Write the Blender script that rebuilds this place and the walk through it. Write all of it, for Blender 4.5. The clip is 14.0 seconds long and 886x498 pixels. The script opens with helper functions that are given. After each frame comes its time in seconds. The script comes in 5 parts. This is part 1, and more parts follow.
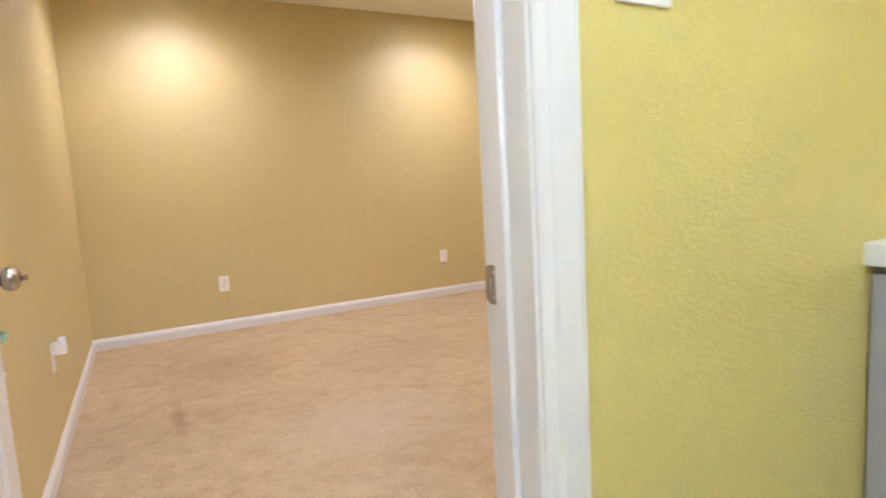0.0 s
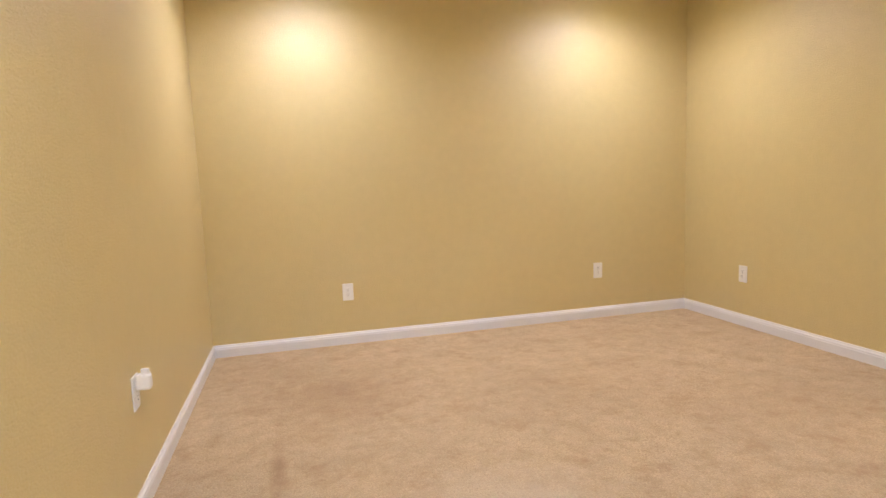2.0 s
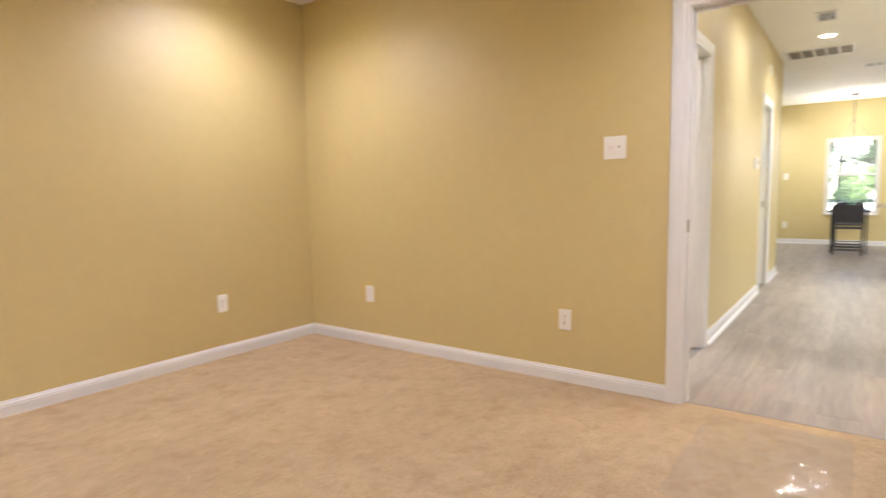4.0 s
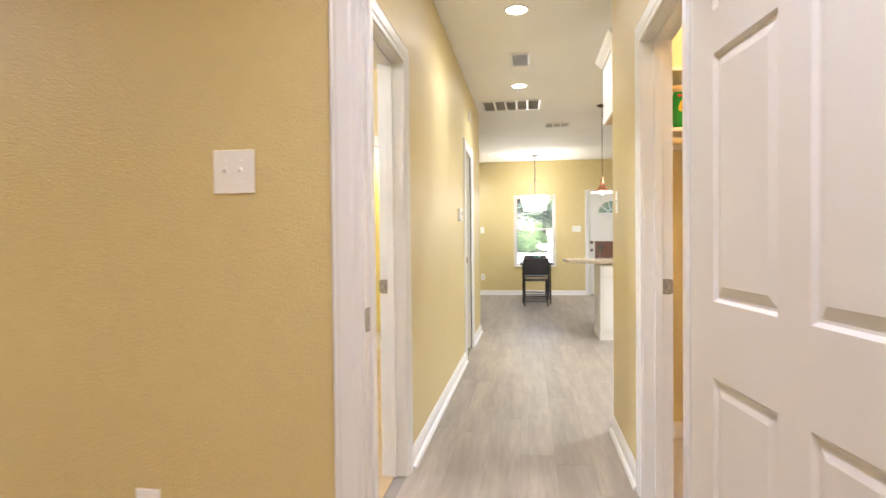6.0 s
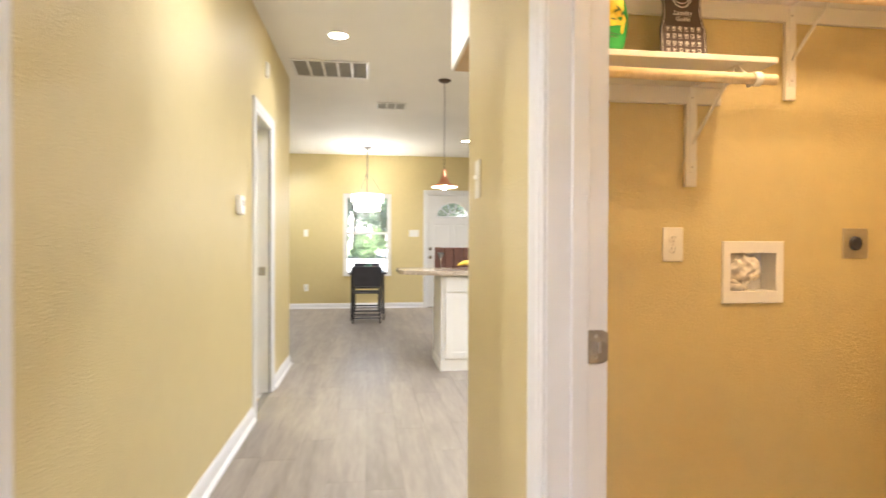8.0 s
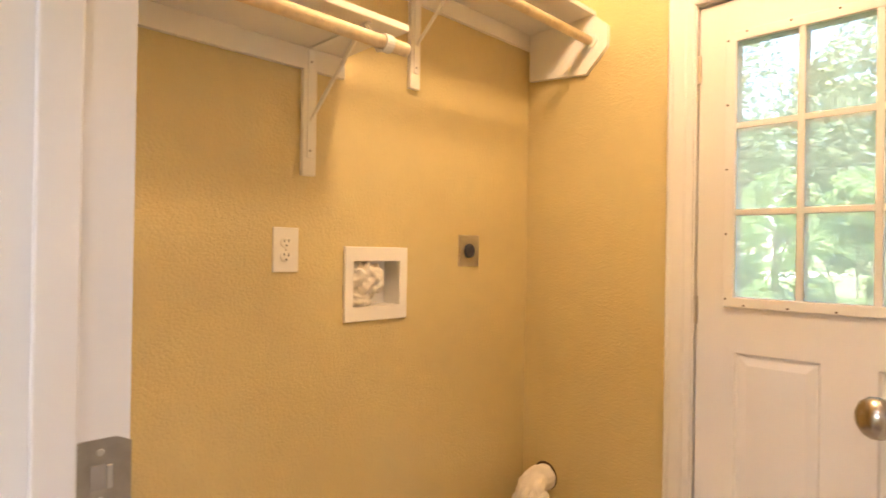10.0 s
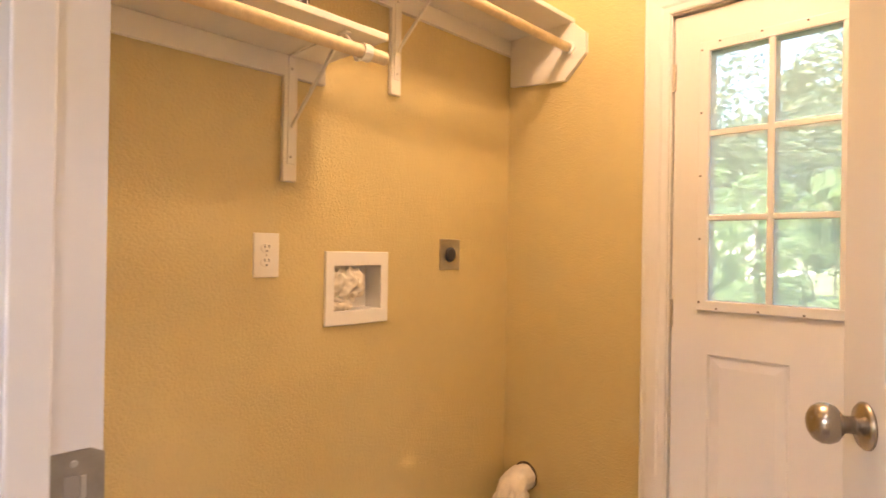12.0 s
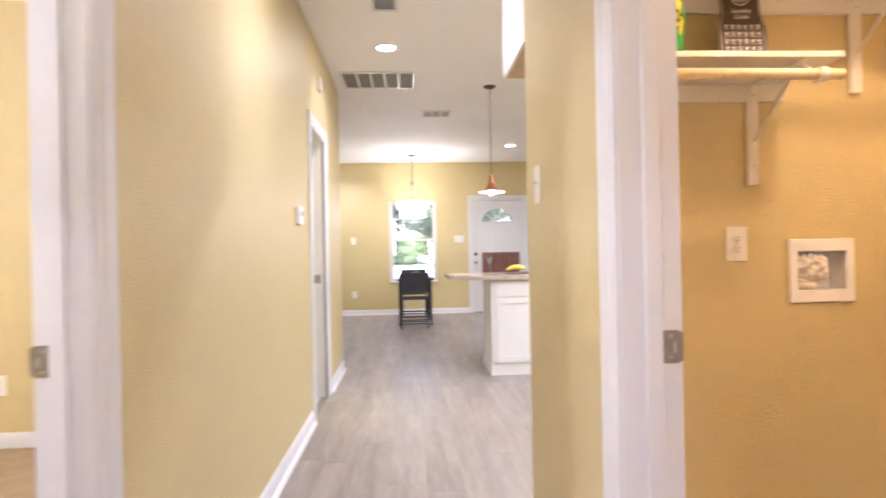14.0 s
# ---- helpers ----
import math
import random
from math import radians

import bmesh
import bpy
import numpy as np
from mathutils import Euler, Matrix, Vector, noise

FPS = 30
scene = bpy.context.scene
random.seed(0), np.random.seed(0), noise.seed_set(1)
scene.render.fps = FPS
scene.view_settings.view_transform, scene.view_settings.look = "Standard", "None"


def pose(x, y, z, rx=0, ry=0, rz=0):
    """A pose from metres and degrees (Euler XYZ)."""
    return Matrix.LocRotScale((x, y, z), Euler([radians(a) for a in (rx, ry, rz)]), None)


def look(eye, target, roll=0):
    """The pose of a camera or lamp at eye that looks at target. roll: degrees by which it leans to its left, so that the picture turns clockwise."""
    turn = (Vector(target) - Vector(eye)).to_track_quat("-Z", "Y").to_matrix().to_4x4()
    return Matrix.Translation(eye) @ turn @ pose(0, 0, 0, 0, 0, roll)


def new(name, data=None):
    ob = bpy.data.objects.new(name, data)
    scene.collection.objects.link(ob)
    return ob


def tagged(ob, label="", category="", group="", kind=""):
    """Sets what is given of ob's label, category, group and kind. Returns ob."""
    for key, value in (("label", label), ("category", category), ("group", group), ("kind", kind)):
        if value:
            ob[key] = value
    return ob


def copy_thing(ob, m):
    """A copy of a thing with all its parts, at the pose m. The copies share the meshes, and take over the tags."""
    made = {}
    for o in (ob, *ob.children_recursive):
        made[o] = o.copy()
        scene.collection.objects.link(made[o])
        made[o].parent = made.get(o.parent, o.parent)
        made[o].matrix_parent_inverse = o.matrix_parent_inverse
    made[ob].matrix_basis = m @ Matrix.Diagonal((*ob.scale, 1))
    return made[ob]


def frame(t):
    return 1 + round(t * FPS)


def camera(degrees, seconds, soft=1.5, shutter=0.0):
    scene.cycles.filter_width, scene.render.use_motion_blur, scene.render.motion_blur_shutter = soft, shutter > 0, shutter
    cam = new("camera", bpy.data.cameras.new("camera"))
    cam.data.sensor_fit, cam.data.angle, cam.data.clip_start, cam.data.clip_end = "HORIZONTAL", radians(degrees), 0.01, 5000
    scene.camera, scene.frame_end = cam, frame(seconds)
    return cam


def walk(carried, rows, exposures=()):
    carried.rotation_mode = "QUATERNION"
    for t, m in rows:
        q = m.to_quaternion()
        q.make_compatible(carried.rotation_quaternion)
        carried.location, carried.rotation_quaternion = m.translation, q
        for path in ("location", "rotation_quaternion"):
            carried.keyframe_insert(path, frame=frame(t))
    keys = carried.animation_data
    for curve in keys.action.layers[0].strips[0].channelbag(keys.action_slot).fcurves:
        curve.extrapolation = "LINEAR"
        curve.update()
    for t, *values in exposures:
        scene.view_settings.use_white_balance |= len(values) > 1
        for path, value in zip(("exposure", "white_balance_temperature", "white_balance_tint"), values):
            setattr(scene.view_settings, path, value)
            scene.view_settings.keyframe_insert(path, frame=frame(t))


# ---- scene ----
cam = camera(76.1, 14.0, shutter=0.4)
PATH = [
    (0, (0.904, 0.739, 1.101), (1.833, 2.496, 0.87), -3.2),
    (0.5, (0.904, 0.895, 1.09), (1.615, 2.751, 0.869), -2.6),
    (1, (0.968, 1.095, 1.117), (1.537, 2.999, 0.893), -2.4),
    (1.5, (1.059, 1.315, 1.154), (1.552, 3.239, 0.926), -2.3),
    (2, (1.099, 1.483, 1.145), (1.601, 3.406, 0.916), -2.2),
    (2.5, (1.125, 1.594, 1.128), (1.847, 3.448, 0.924), -2.1),
    (3, (1.015, 1.764, 1.152), (2.113, 3.422, 0.941), -1.5),
    (3.5, (1.043, 1.821, 1.152), (2.395, 3.281, 0.951), -1.4),
    (4, (1.201, 1.958, 1.150), (2.803, 3.137, 0.952), -1.1),
    (4.2, (1.299, 2.002, 1.143), (2.989, 3.054, 0.954), -1.1),
    (6.3, (2.997, 2.27, 1.183), (4.985, 2.488, 1.157), -0.6),
    (6.5, (3.133, 2.297, 1.182), (5.126, 2.463, 1.158), -0.6),
    (7, (3.589, 2.214, 1.155), (5.587, 2.297, 1.129), -0.2),
    (7.5, (3.968, 2.152, 1.144), (5.968, 2.155, 1.12), -0.1),
    (8, (4.297, 2.074, 1.166), (6.28, 1.813, 1.146), 0.2),
    (8.5, (4.538, 1.92, 1.173), (6.462, 1.374, 1.159), 0.2),
    (9, (4.69, 1.798, 1.163), (6.508, 0.964, 1.159), 0.7),
    (9.2, (4.73, 1.774, 1.165), (6.474, 0.795, 1.164), 0.7),
    (11.3, (4.830, 1.749, 1.17), (6.026, 0.147, 1.189), 1.5),
    (11.5, (4.827, 1.752, 1.174), (6.046, 0.166, 1.19), 1.3),
    (12, (4.772, 1.755, 1.186), (6.175, 0.329, 1.191), 0.9),
    (12.5, (4.676, 1.812, 1.167), (6.235, 0.559, 1.178), 0.6),
    (13, (4.55, 1.918, 1.171), (6.327, 1.002, 1.169), -0.1),
    (13.5, (4.406, 2.065, 1.172), (6.334, 1.533, 1.169), -0.7),
    (14, (4.257, 2.148, 1.167), (6.253, 2.033, 1.167), -1.1),
]
walk(cam, [(t, look(eye, target, roll)) for t, eye, target, roll in PATH], [(0, 3.0, 6500, 10), (9.2, 3.0, 6500, 11), (11.3, 2.87, 6850, 20), (12.5, 2.87, 6700, 21), (13.5, 2.98, 6250, 22), (14, 3.02, 6000, 22)])

# ---- world, sun and lamps ----
world = bpy.data.worlds.new("sky")
scene.world = world
world.use_nodes = True
sky = world.node_tree.nodes.new("ShaderNodeTexSky")
sky.sky_type, sky.sun_disc = "NISHITA", False
sky.sun_elevation, sky.sun_rotation = radians(58), radians(-29)
world.node_tree.links.new(sky.outputs[0], world.node_tree.nodes["Background"].inputs[0])
world.node_tree.nodes["Background"].inputs[1].default_value = 0.15
sun = new("sun", bpy.data.lights.new("sun", "SUN"))
sun.data.energy, sun.data.angle, sun.data.color = 5.0, radians(6), (1.0, 0.95, 0.88)
sun.matrix_basis = look((-20, 36, 66), (0, 0, 0))

BED_LIGHT, HALL_LIGHT, LAUNDRY_LIGHT, BATH_LIGHT = (1.0, 0.965, 1.20), (0.95, 1.0, 1.22), (1.0, 0.69, 0.44), (0.74, 0.93, 1.40)

LIVING_LIGHT = (0.93, 1.0, 1.15)


def can_lamp(x, y, z, watts, color, degrees=125, blend=0.9):
    """The light of one recessed can."""
    ob = new("can_lamp", bpy.data.lights.new("can_lamp", "SPOT"))
    ob.data.energy, ob.data.color, ob.data.spot_size, ob.data.spot_blend = watts, color, radians(degrees), blend
    ob.data.shadow_soft_size = 0.05
    ob.location = (x, y, z - 0.012)


def bulb_lamp(x, y, z, watts, color, radius=0.05):
    ob = new("bulb_lamp", bpy.data.lights.new("bulb_lamp", "POINT"))
    ob.data.energy, ob.data.color, ob.data.shadow_soft_size = watts, color, radius
    ob.location = (x, y, z)


def fill_disc(x, y, z, watts, color):
    """The light of one added kitchen fill, wider than the lens modelled for it."""
    ob = new("fill_disc", bpy.data.lights.new("fill_disc", "AREA"))
    ob.data.shape, ob.data.size = "DISK", 0.26
    ob.data.energy, ob.data.color = watts, color
    ob.location = (x, y, z - 0.012)


BED_CANS = [(1.24, 4.95), (3.42, 4.95), (1.24, 2.2), (3.42, 2.2)]
HALL_CANS = [(4.75, 2.27), (6.71, 2.29), (8.667, 2.305)]
LIVING_CANS = [(12.89, 0.588), (13.75, 3.42)]
# Added, out of view: two kitchen lights that brighten the hall's north wall.
KITCHEN_FILL = [(7.7, 0.1), (9.0, -0.9)]
BED_CEIL, CEIL = 2.64, 2.74
for x, y in BED_CANS:
    can_lamp(x, y, BED_CEIL, 14.0, BED_LIGHT, 152, 1.0)
for (x, y), watts in zip(HALL_CANS, (4.2, 9.5, 9.5)):
    can_lamp(x, y, CEIL, watts, HALL_LIGHT, 150, 1.0)
for x, y in KITCHEN_FILL:
    fill_disc(x, y, CEIL, 9.5, LIVING_LIGHT)
for x, y in LIVING_CANS:
    can_lamp(x, y, CEIL, 18.0, LIVING_LIGHT, 150, 1.0)
bulb_lamp(9.729, 1.349, 1.66, 1.4, (1.0, 0.85, 0.62), 0.04)
bulb_lamp(13.70, 2.095, 1.82, 3.2, (1.0, 0.97, 0.95), 0.12)
bulb_lamp(5.35, 0.72, 2.60, 7.9, LAUNDRY_LIGHT, 0.10)
# Unseen room lights, placed for how they light the door jambs, off their domes.
bulb_lamp(0.95, 0.1, 2.50, 10.0, BATH_LIGHT, 0.12)
bulb_lamp(5.05, 4.6, 2.60, 16, HALL_LIGHT, 0.1)
bulb_lamp(9.3, 4.1, 2.60, 10, (0.97, 1.0, 0.80), 0.1)


# ---- materials ----
def material(name, color, rough=0.5, metal=0.0, bump=(), vary=(), spread=0.0):
    """bump: rows of (scale, depth in metres); vary: rows of (scale, amount) of brightness change; spread: change from piece to piece."""
    m = bpy.data.materials.new(name)
    m.use_nodes = True
    nodes, links = m.node_tree.nodes, m.node_tree.links
    bsdf = nodes["Principled BSDF"]
    bsdf.inputs["Base Color"].default_value = (*color, 1)
    bsdf.inputs["Roughness"].default_value, bsdf.inputs["Metallic"].default_value = rough, metal
    coords = nodes.new("ShaderNodeTexCoord").outputs["Object"]
    value = None
    for scale, amount in vary:
        tex = nodes.new("ShaderNodeTexNoise")
        tex.inputs["Scale"].default_value, tex.inputs["Detail"].default_value = scale, 4
        links.new(coords, tex.inputs["Vector"])
        span = nodes.new("ShaderNodeMapRange")
        span.inputs["From Min"].default_value, span.inputs["From Max"].default_value = 0.3, 0.7
        span.inputs["To Min"].default_value, span.inputs["To Max"].default_value = 1 - amount, 1 + amount
        links.new(tex.outputs["Fac"], span.inputs["Value"])
        value = _times(nodes, links, value, span.outputs["Result"])
    if spread:
        span = nodes.new("ShaderNodeMapRange")
        span.inputs["To Min"].default_value, span.inputs["To Max"].default_value = 1 - spread, 1 + spread
        links.new(nodes.new("ShaderNodeObjectInfo").outputs["Random"], span.inputs["Value"])
        value = _times(nodes, links, value, span.outputs["Result"])
    if value is not None:
        mix = nodes.new("ShaderNodeVectorMath")
        mix.operation = "SCALE"
        mix.inputs[0].default_value = color
        links.new(value, mix.inputs["Scale"])
        links.new(mix.outputs[0], bsdf.inputs["Base Color"])
    normal = None
    for scale, depth in bump:
        tex = nodes.new("ShaderNodeTexNoise")
        tex.inputs["Scale"].default_value, tex.inputs["Detail"].default_value = scale, 3
        links.new(coords, tex.inputs["Vector"])
        node = nodes.new("ShaderNodeBump")
        node.inputs["Distance"].default_value, node.inputs["Strength"].default_value = depth, 1.0
        links.new(tex.outputs["Fac"], node.inputs["Height"])
        if normal is not None:
            links.new(normal, node.inputs["Normal"])
        normal = node.outputs["Normal"]
    if normal is not None:
        links.new(normal, bsdf.inputs["Normal"])
    return m


def _times(nodes, links, a, b):
    if a is None:
        return b
    node = nodes.new("ShaderNodeMath")
    node.operation = "MULTIPLY"
    links.new(a, node.inputs[0])
    links.new(b, node.inputs[1])
    return node.outputs[0]


def glowing(name, color, strength):
    m = material(name, (0.9, 0.9, 0.88), 0.4)
    bsdf = m.node_tree.nodes["Principled BSDF"]
    bsdf.inputs["Emission Color"].default_value, bsdf.inputs["Emission Strength"].default_value = (*color, 1), strength
    return m


def clear_glass(name, gloss=0.05, ior=1.45, haze=0.0):
    """A thin pane: clear, with a mirror's gloss that grows at grazing angles, and a pale veil that imitates glare."""
    m = bpy.data.materials.new(name)
    m.use_nodes = True
    nodes, links = m.node_tree.nodes, m.node_tree.links
    nodes.remove(nodes["Principled BSDF"])
    mix, clear, shine, fres = (nodes.new("ShaderNode" + k) for k in ("MixShader", "BsdfTransparent", "BsdfGlossy", "Fresnel"))
    shine.inputs["Roughness"].default_value = gloss
    links.new(fres.outputs[0], mix.inputs[0])
    fres.inputs["IOR"].default_value = ior
    # The white translucent share paints glare and washed-out brightness into the pane.
    veil, thin = nodes.new("ShaderNodeMixShader"), nodes.new("ShaderNodeBsdfTranslucent")
    thin.inputs["Color"].default_value = (0.9, 0.92, 0.92, 1)
    veil.inputs[0].default_value = haze
    links.new(clear.outputs[0], veil.inputs[1])
    links.new(thin.outputs[0], veil.inputs[2])
    links.new(veil.outputs[0], mix.inputs[1])
    links.new(shine.outputs[0], mix.inputs[2])
    links.new(mix.outputs[0], nodes["Material Output"].inputs["Surface"])
    return m


WALL_PAINT = material("tan_wall_paint", (0.60, 0.484, 0.222), 0.44, bump=[(140, 0.0023), (320, 0.0007)], vary=[(0.9, 0.03), (14, 0.02)])
GREEN_PAINT = material("yellow_green_wall_paint", (0.68, 0.56, 0.19), 0.46, bump=[(105, 0.0032), (280, 0.0009)], vary=[(0.9, 0.03), (14, 0.02)])
for m, rough in ((WALL_PAINT, 0.42), (GREEN_PAINT, 0.40)):
    m.node_tree.nodes["Principled BSDF"].inputs["Roughness"].default_value = rough
    m.node_tree.nodes["Principled BSDF"].inputs["Specular IOR Level"].default_value = 1.0
CEIL_PAINT = material("ceiling_paint", (0.87, 0.85, 0.80), 0.7, bump=[(120, 0.0015)], vary=[(1.3, 0.03)])
TRIM = material("white_trim_paint", (0.72, 0.71, 0.69), 0.33, bump=[(45, 0.0001)], vary=[(3, 0.02)])
DOOR_PAINT = material("white_door_paint", (0.70, 0.685, 0.65), 0.38, bump=[(300, 0.0003)], vary=[(2, 0.03)])
CARPET = material("beige_carpet", (0.575, 0.432, 0.252), 0.95, bump=[(240, 0.008), (90, 0.006)], vary=[(1.3, 0.07), (11, 0.08), (130, 0.15)])
PLANK = material("grey_oak_plank", (0.34, 0.305, 0.27), 0.42, bump=[(90, 0.0004)], vary=[(2.2, 0.10), (30, 0.05)], spread=0.13)


def grained(m, stretch, rows, base):
    """Colour streaks along x, shifted from piece to piece. rows: (scale, amount)."""
    nodes, links = m.node_tree.nodes, m.node_tree.links
    coords, info = nodes.new("ShaderNodeTexCoord"), nodes.new("ShaderNodeObjectInfo")
    shift, add, squash = (nodes.new("ShaderNodeVectorMath") for _ in range(3))
    shift.operation, add.operation, squash.operation = "SCALE", "ADD", "MULTIPLY"
    shift.inputs[0].default_value, squash.inputs[1].default_value = (37, 19, 11), stretch
    links.new(info.outputs["Random"], shift.inputs["Scale"])
    links.new(coords.outputs["Object"], squash.inputs[0])
    links.new(squash.outputs[0], add.inputs[0])
    links.new(shift.outputs[0], add.inputs[1])
    span = nodes.new("ShaderNodeMapRange")
    span.inputs["To Min"].default_value, span.inputs["To Max"].default_value = 0.93, 1.07
    links.new(info.outputs["Random"], span.inputs["Value"])
    value = span.outputs["Result"]
    for scale, amount in rows:
        tex = nodes.new("ShaderNodeTexNoise")
        tex.inputs["Scale"].default_value, tex.inputs["Detail"].default_value = scale, 5
        links.new(add.outputs[0], tex.inputs["Vector"])
        span = nodes.new("ShaderNodeMapRange")
        span.inputs["From Min"].default_value, span.inputs["From Max"].default_value = 0.3, 0.7
        span.inputs["To Min"].default_value, span.inputs["To Max"].default_value = 1 - amount, 1 + amount
        links.new(tex.outputs["Fac"], span.inputs["Value"])
        value = _times(nodes, links, value, span.outputs["Result"])
    mix = nodes.new("ShaderNodeVectorMath")
    mix.operation = "SCALE"
    mix.inputs[0].default_value = base
    links.new(value, mix.inputs["Scale"])
    links.new(mix.outputs[0], nodes["Principled BSDF"].inputs["Base Color"])
    return m


def stained(m, stain, rows):
    """Blotches of another colour laid over a material. rows: (scale, from, to, strength)."""
    nodes, links = m.node_tree.nodes, m.node_tree.links
    bsdf = nodes["Principled BSDF"]
    coords = nodes.new("ShaderNodeTexCoord").outputs["Object"]
    for scale, low, high, strength in rows:
        tex, span, mix = nodes.new("ShaderNodeTexNoise"), nodes.new("ShaderNodeMapRange"), nodes.new("ShaderNodeMix")
        tex.inputs["Scale"].default_value, tex.inputs["Detail"].default_value, tex.inputs["Roughness"].default_value = scale, 9, 0.72
        links.new(coords, tex.inputs["Vector"])
        span.inputs["From Min"].default_value, span.inputs["From Max"].default_value, span.inputs["To Max"].default_value = low, high, strength
        links.new(tex.outputs["Fac"], span.inputs["Value"])
        mix.data_type = "RGBA"
        links.new(span.outputs["Result"], mix.inputs[0])
        links.new(bsdf.inputs["Base Color"].links[0].from_socket, mix.inputs[6])
        mix.inputs[7].default_value = (*stain, 1)
        links.new(mix.outputs[2], bsdf.inputs["Base Color"])
    return m


stained(CARPET, (0.40, 0.255, 0.13), [(1.1, 0.48, 0.70, 0.20), (5.0, 0.52, 0.66, 0.50), (17, 0.54, 0.66, 0.38), (55, 0.50, 0.62, 0.34), (150, 0.50, 0.60, 0.32)])


def blot(m, color, x, y, rx, ry, strength):
    """One soft oval mark on a floor, of its own colour."""
    nodes, links = m.node_tree.nodes, m.node_tree.links
    bsdf = nodes["Principled BSDF"]
    place, far, span, mix, rough, wave = (nodes.new("ShaderNode" + k) for k in ("Mapping", "VectorMath", "MapRange", "Mix", "TexNoise", "Math"))
    place.vector_type = "TEXTURE"
    place.inputs["Location"].default_value, place.inputs["Scale"].default_value = (x, y, 0), (rx, ry, 1)
    coords = nodes.new("ShaderNodeTexCoord").outputs["Object"]
    links.new(coords, place.inputs["Vector"])
    far.operation = "LENGTH"
    links.new(place.outputs[0], far.inputs[0])
    rough.inputs["Scale"].default_value, rough.inputs["Detail"].default_value = 9, 8
    links.new(coords, rough.inputs["Vector"])
    wave.operation = "ADD"
    links.new(far.outputs["Value"], wave.inputs[0])
    links.new(rough.outputs["Fac"], wave.inputs[1])
    span.inputs["From Min"].default_value, span.inputs["From Max"].default_value = 0.55, 1.5
    span.inputs["To Min"].default_value, span.inputs["To Max"].default_value = strength, 0.0
    links.new(wave.outputs[0], span.inputs["Value"])
    mix.data_type = "RGBA"
    links.new(span.outputs["Result"], mix.inputs[0])
    links.new(bsdf.inputs["Base Color"].links[0].from_socket, mix.inputs[6])
    mix.inputs[7].default_value = (*color, 1)
    links.new(mix.outputs[2], bsdf.inputs["Base Color"])


blot(CARPET, (0.30, 0.175, 0.085), 0.97, 3.78, 0.045, 0.34, 0.55)
blot(CARPET, (0.36, 0.22, 0.11), 1.30, 4.55, 0.55, 0.60, 0.40)
blot(CARPET, (0.62, 0.52, 0.38), 1.75, 3.20, 0.55, 0.40, 0.50)
grained(PLANK, (1.6, 13.0, 1.0), [(0.8, 0.20), (3.4, 0.11)], (0.265, 0.224, 0.183))
SUBFLOOR = material("grey_subfloor", (0.20, 0.18, 0.16), 0.8, vary=[(3, 0.1)])
TILE = material("bath_floor_vinyl", (0.45, 0.42, 0.38), 0.5, vary=[(3, 0.08)])
PLASTIC = material("white_plastic", (0.82, 0.80, 0.75), 0.3, vary=[(20, 0.01)])
LATCH_HOLE = material("bare_latch_hole", (0.30, 0.27, 0.23), 0.7)
DARK_SLOT = material("dark_slot", (0.03, 0.03, 0.03), 0.6)
NICKEL = material("satin_nickel", (0.38, 0.33, 0.27), 0.25, 1.0, bump=[(400, 0.0001)])
STRIKE = material("tarnished_strike", (0.36, 0.32, 0.27), 0.38, 1.0, vary=[(60, 0.1)])
STEEL = material("brushed_steel", (0.55, 0.52, 0.48), 0.35, 1.0, vary=[(60, 0.06)])
AGED_NICKEL = material("aged_nickel", (0.16, 0.15, 0.14), 0.4, 0.7)
BRONZE = material("dark_bronze", (0.10, 0.07, 0.05), 0.4, 0.8)
COPPER = material("copper", (0.72, 0.34, 0.20), 0.32, 1.0, vary=[(30, 0.1)])
SHELF_WHITE = material("white_shelf_paint", (0.80, 0.77, 0.70), 0.4, bump=[(40, 0.0005)], vary=[(5, 0.03)])
RAW_WOOD = material("pine_rod", (0.76, 0.62, 0.41), 0.5, bump=[(80, 0.0005)], vary=[(9, 0.12), (60, 0.08)])
CABINET = material("white_cabinet", (0.80, 0.78, 0.73), 0.35, vary=[(2, 0.03)])
RAW_PLY = material("cabinet_underside", (0.55, 0.38, 0.20), 0.6, vary=[(12, 0.1)])
VANITY = material("grey_vanity", (0.33, 0.33, 0.34), 0.4, vary=[(4, 0.04)])
GRANITE = material("speckled_granite", (0.50, 0.42, 0.33), 0.15, vary=[(55, 0.45), (140, 0.35), (12, 0.15)])
BLACK = material("black_plastic", (0.035, 0.035, 0.045), 0.45, bump=[(90, 0.0006)], vary=[(8, 0.15)])
BLACK_STEEL = material("black_steel_tube", (0.03, 0.03, 0.035), 0.35, 0.3)
LEATHER = material("brown_leather", (0.11, 0.045, 0.03), 0.45, bump=[(120, 0.001)], vary=[(10, 0.2)])
BANANA = material("banana_peel", (0.72, 0.50, 0.06), 0.5, vary=[(25, 0.12)])
GREEN_TUB = material("green_plastic", (0.03, 0.36, 0.07), 0.25, vary=[(8, 0.05)])
YELLOW_INK = material("yellow_print", (0.80, 0.62, 0.04), 0.4, vary=[(60, 0.2)])
DARK_INK = material("dark_green_print", (0.02, 0.12, 0.03), 0.4)
RED_INK = material("red_print", (0.75, 0.05, 0.03), 0.4)
WHITE_INK = material("white_print", (0.80, 0.78, 0.74), 0.5)
SIGN_BOARD = material("dark_brown_board", (0.055, 0.035, 0.03), 0.6, vary=[(20, 0.1)])
CLOTH = material("crumpled_cloth", (0.76, 0.70, 0.60), 0.9, bump=[(60, 0.003)], vary=[(18, 0.12)])
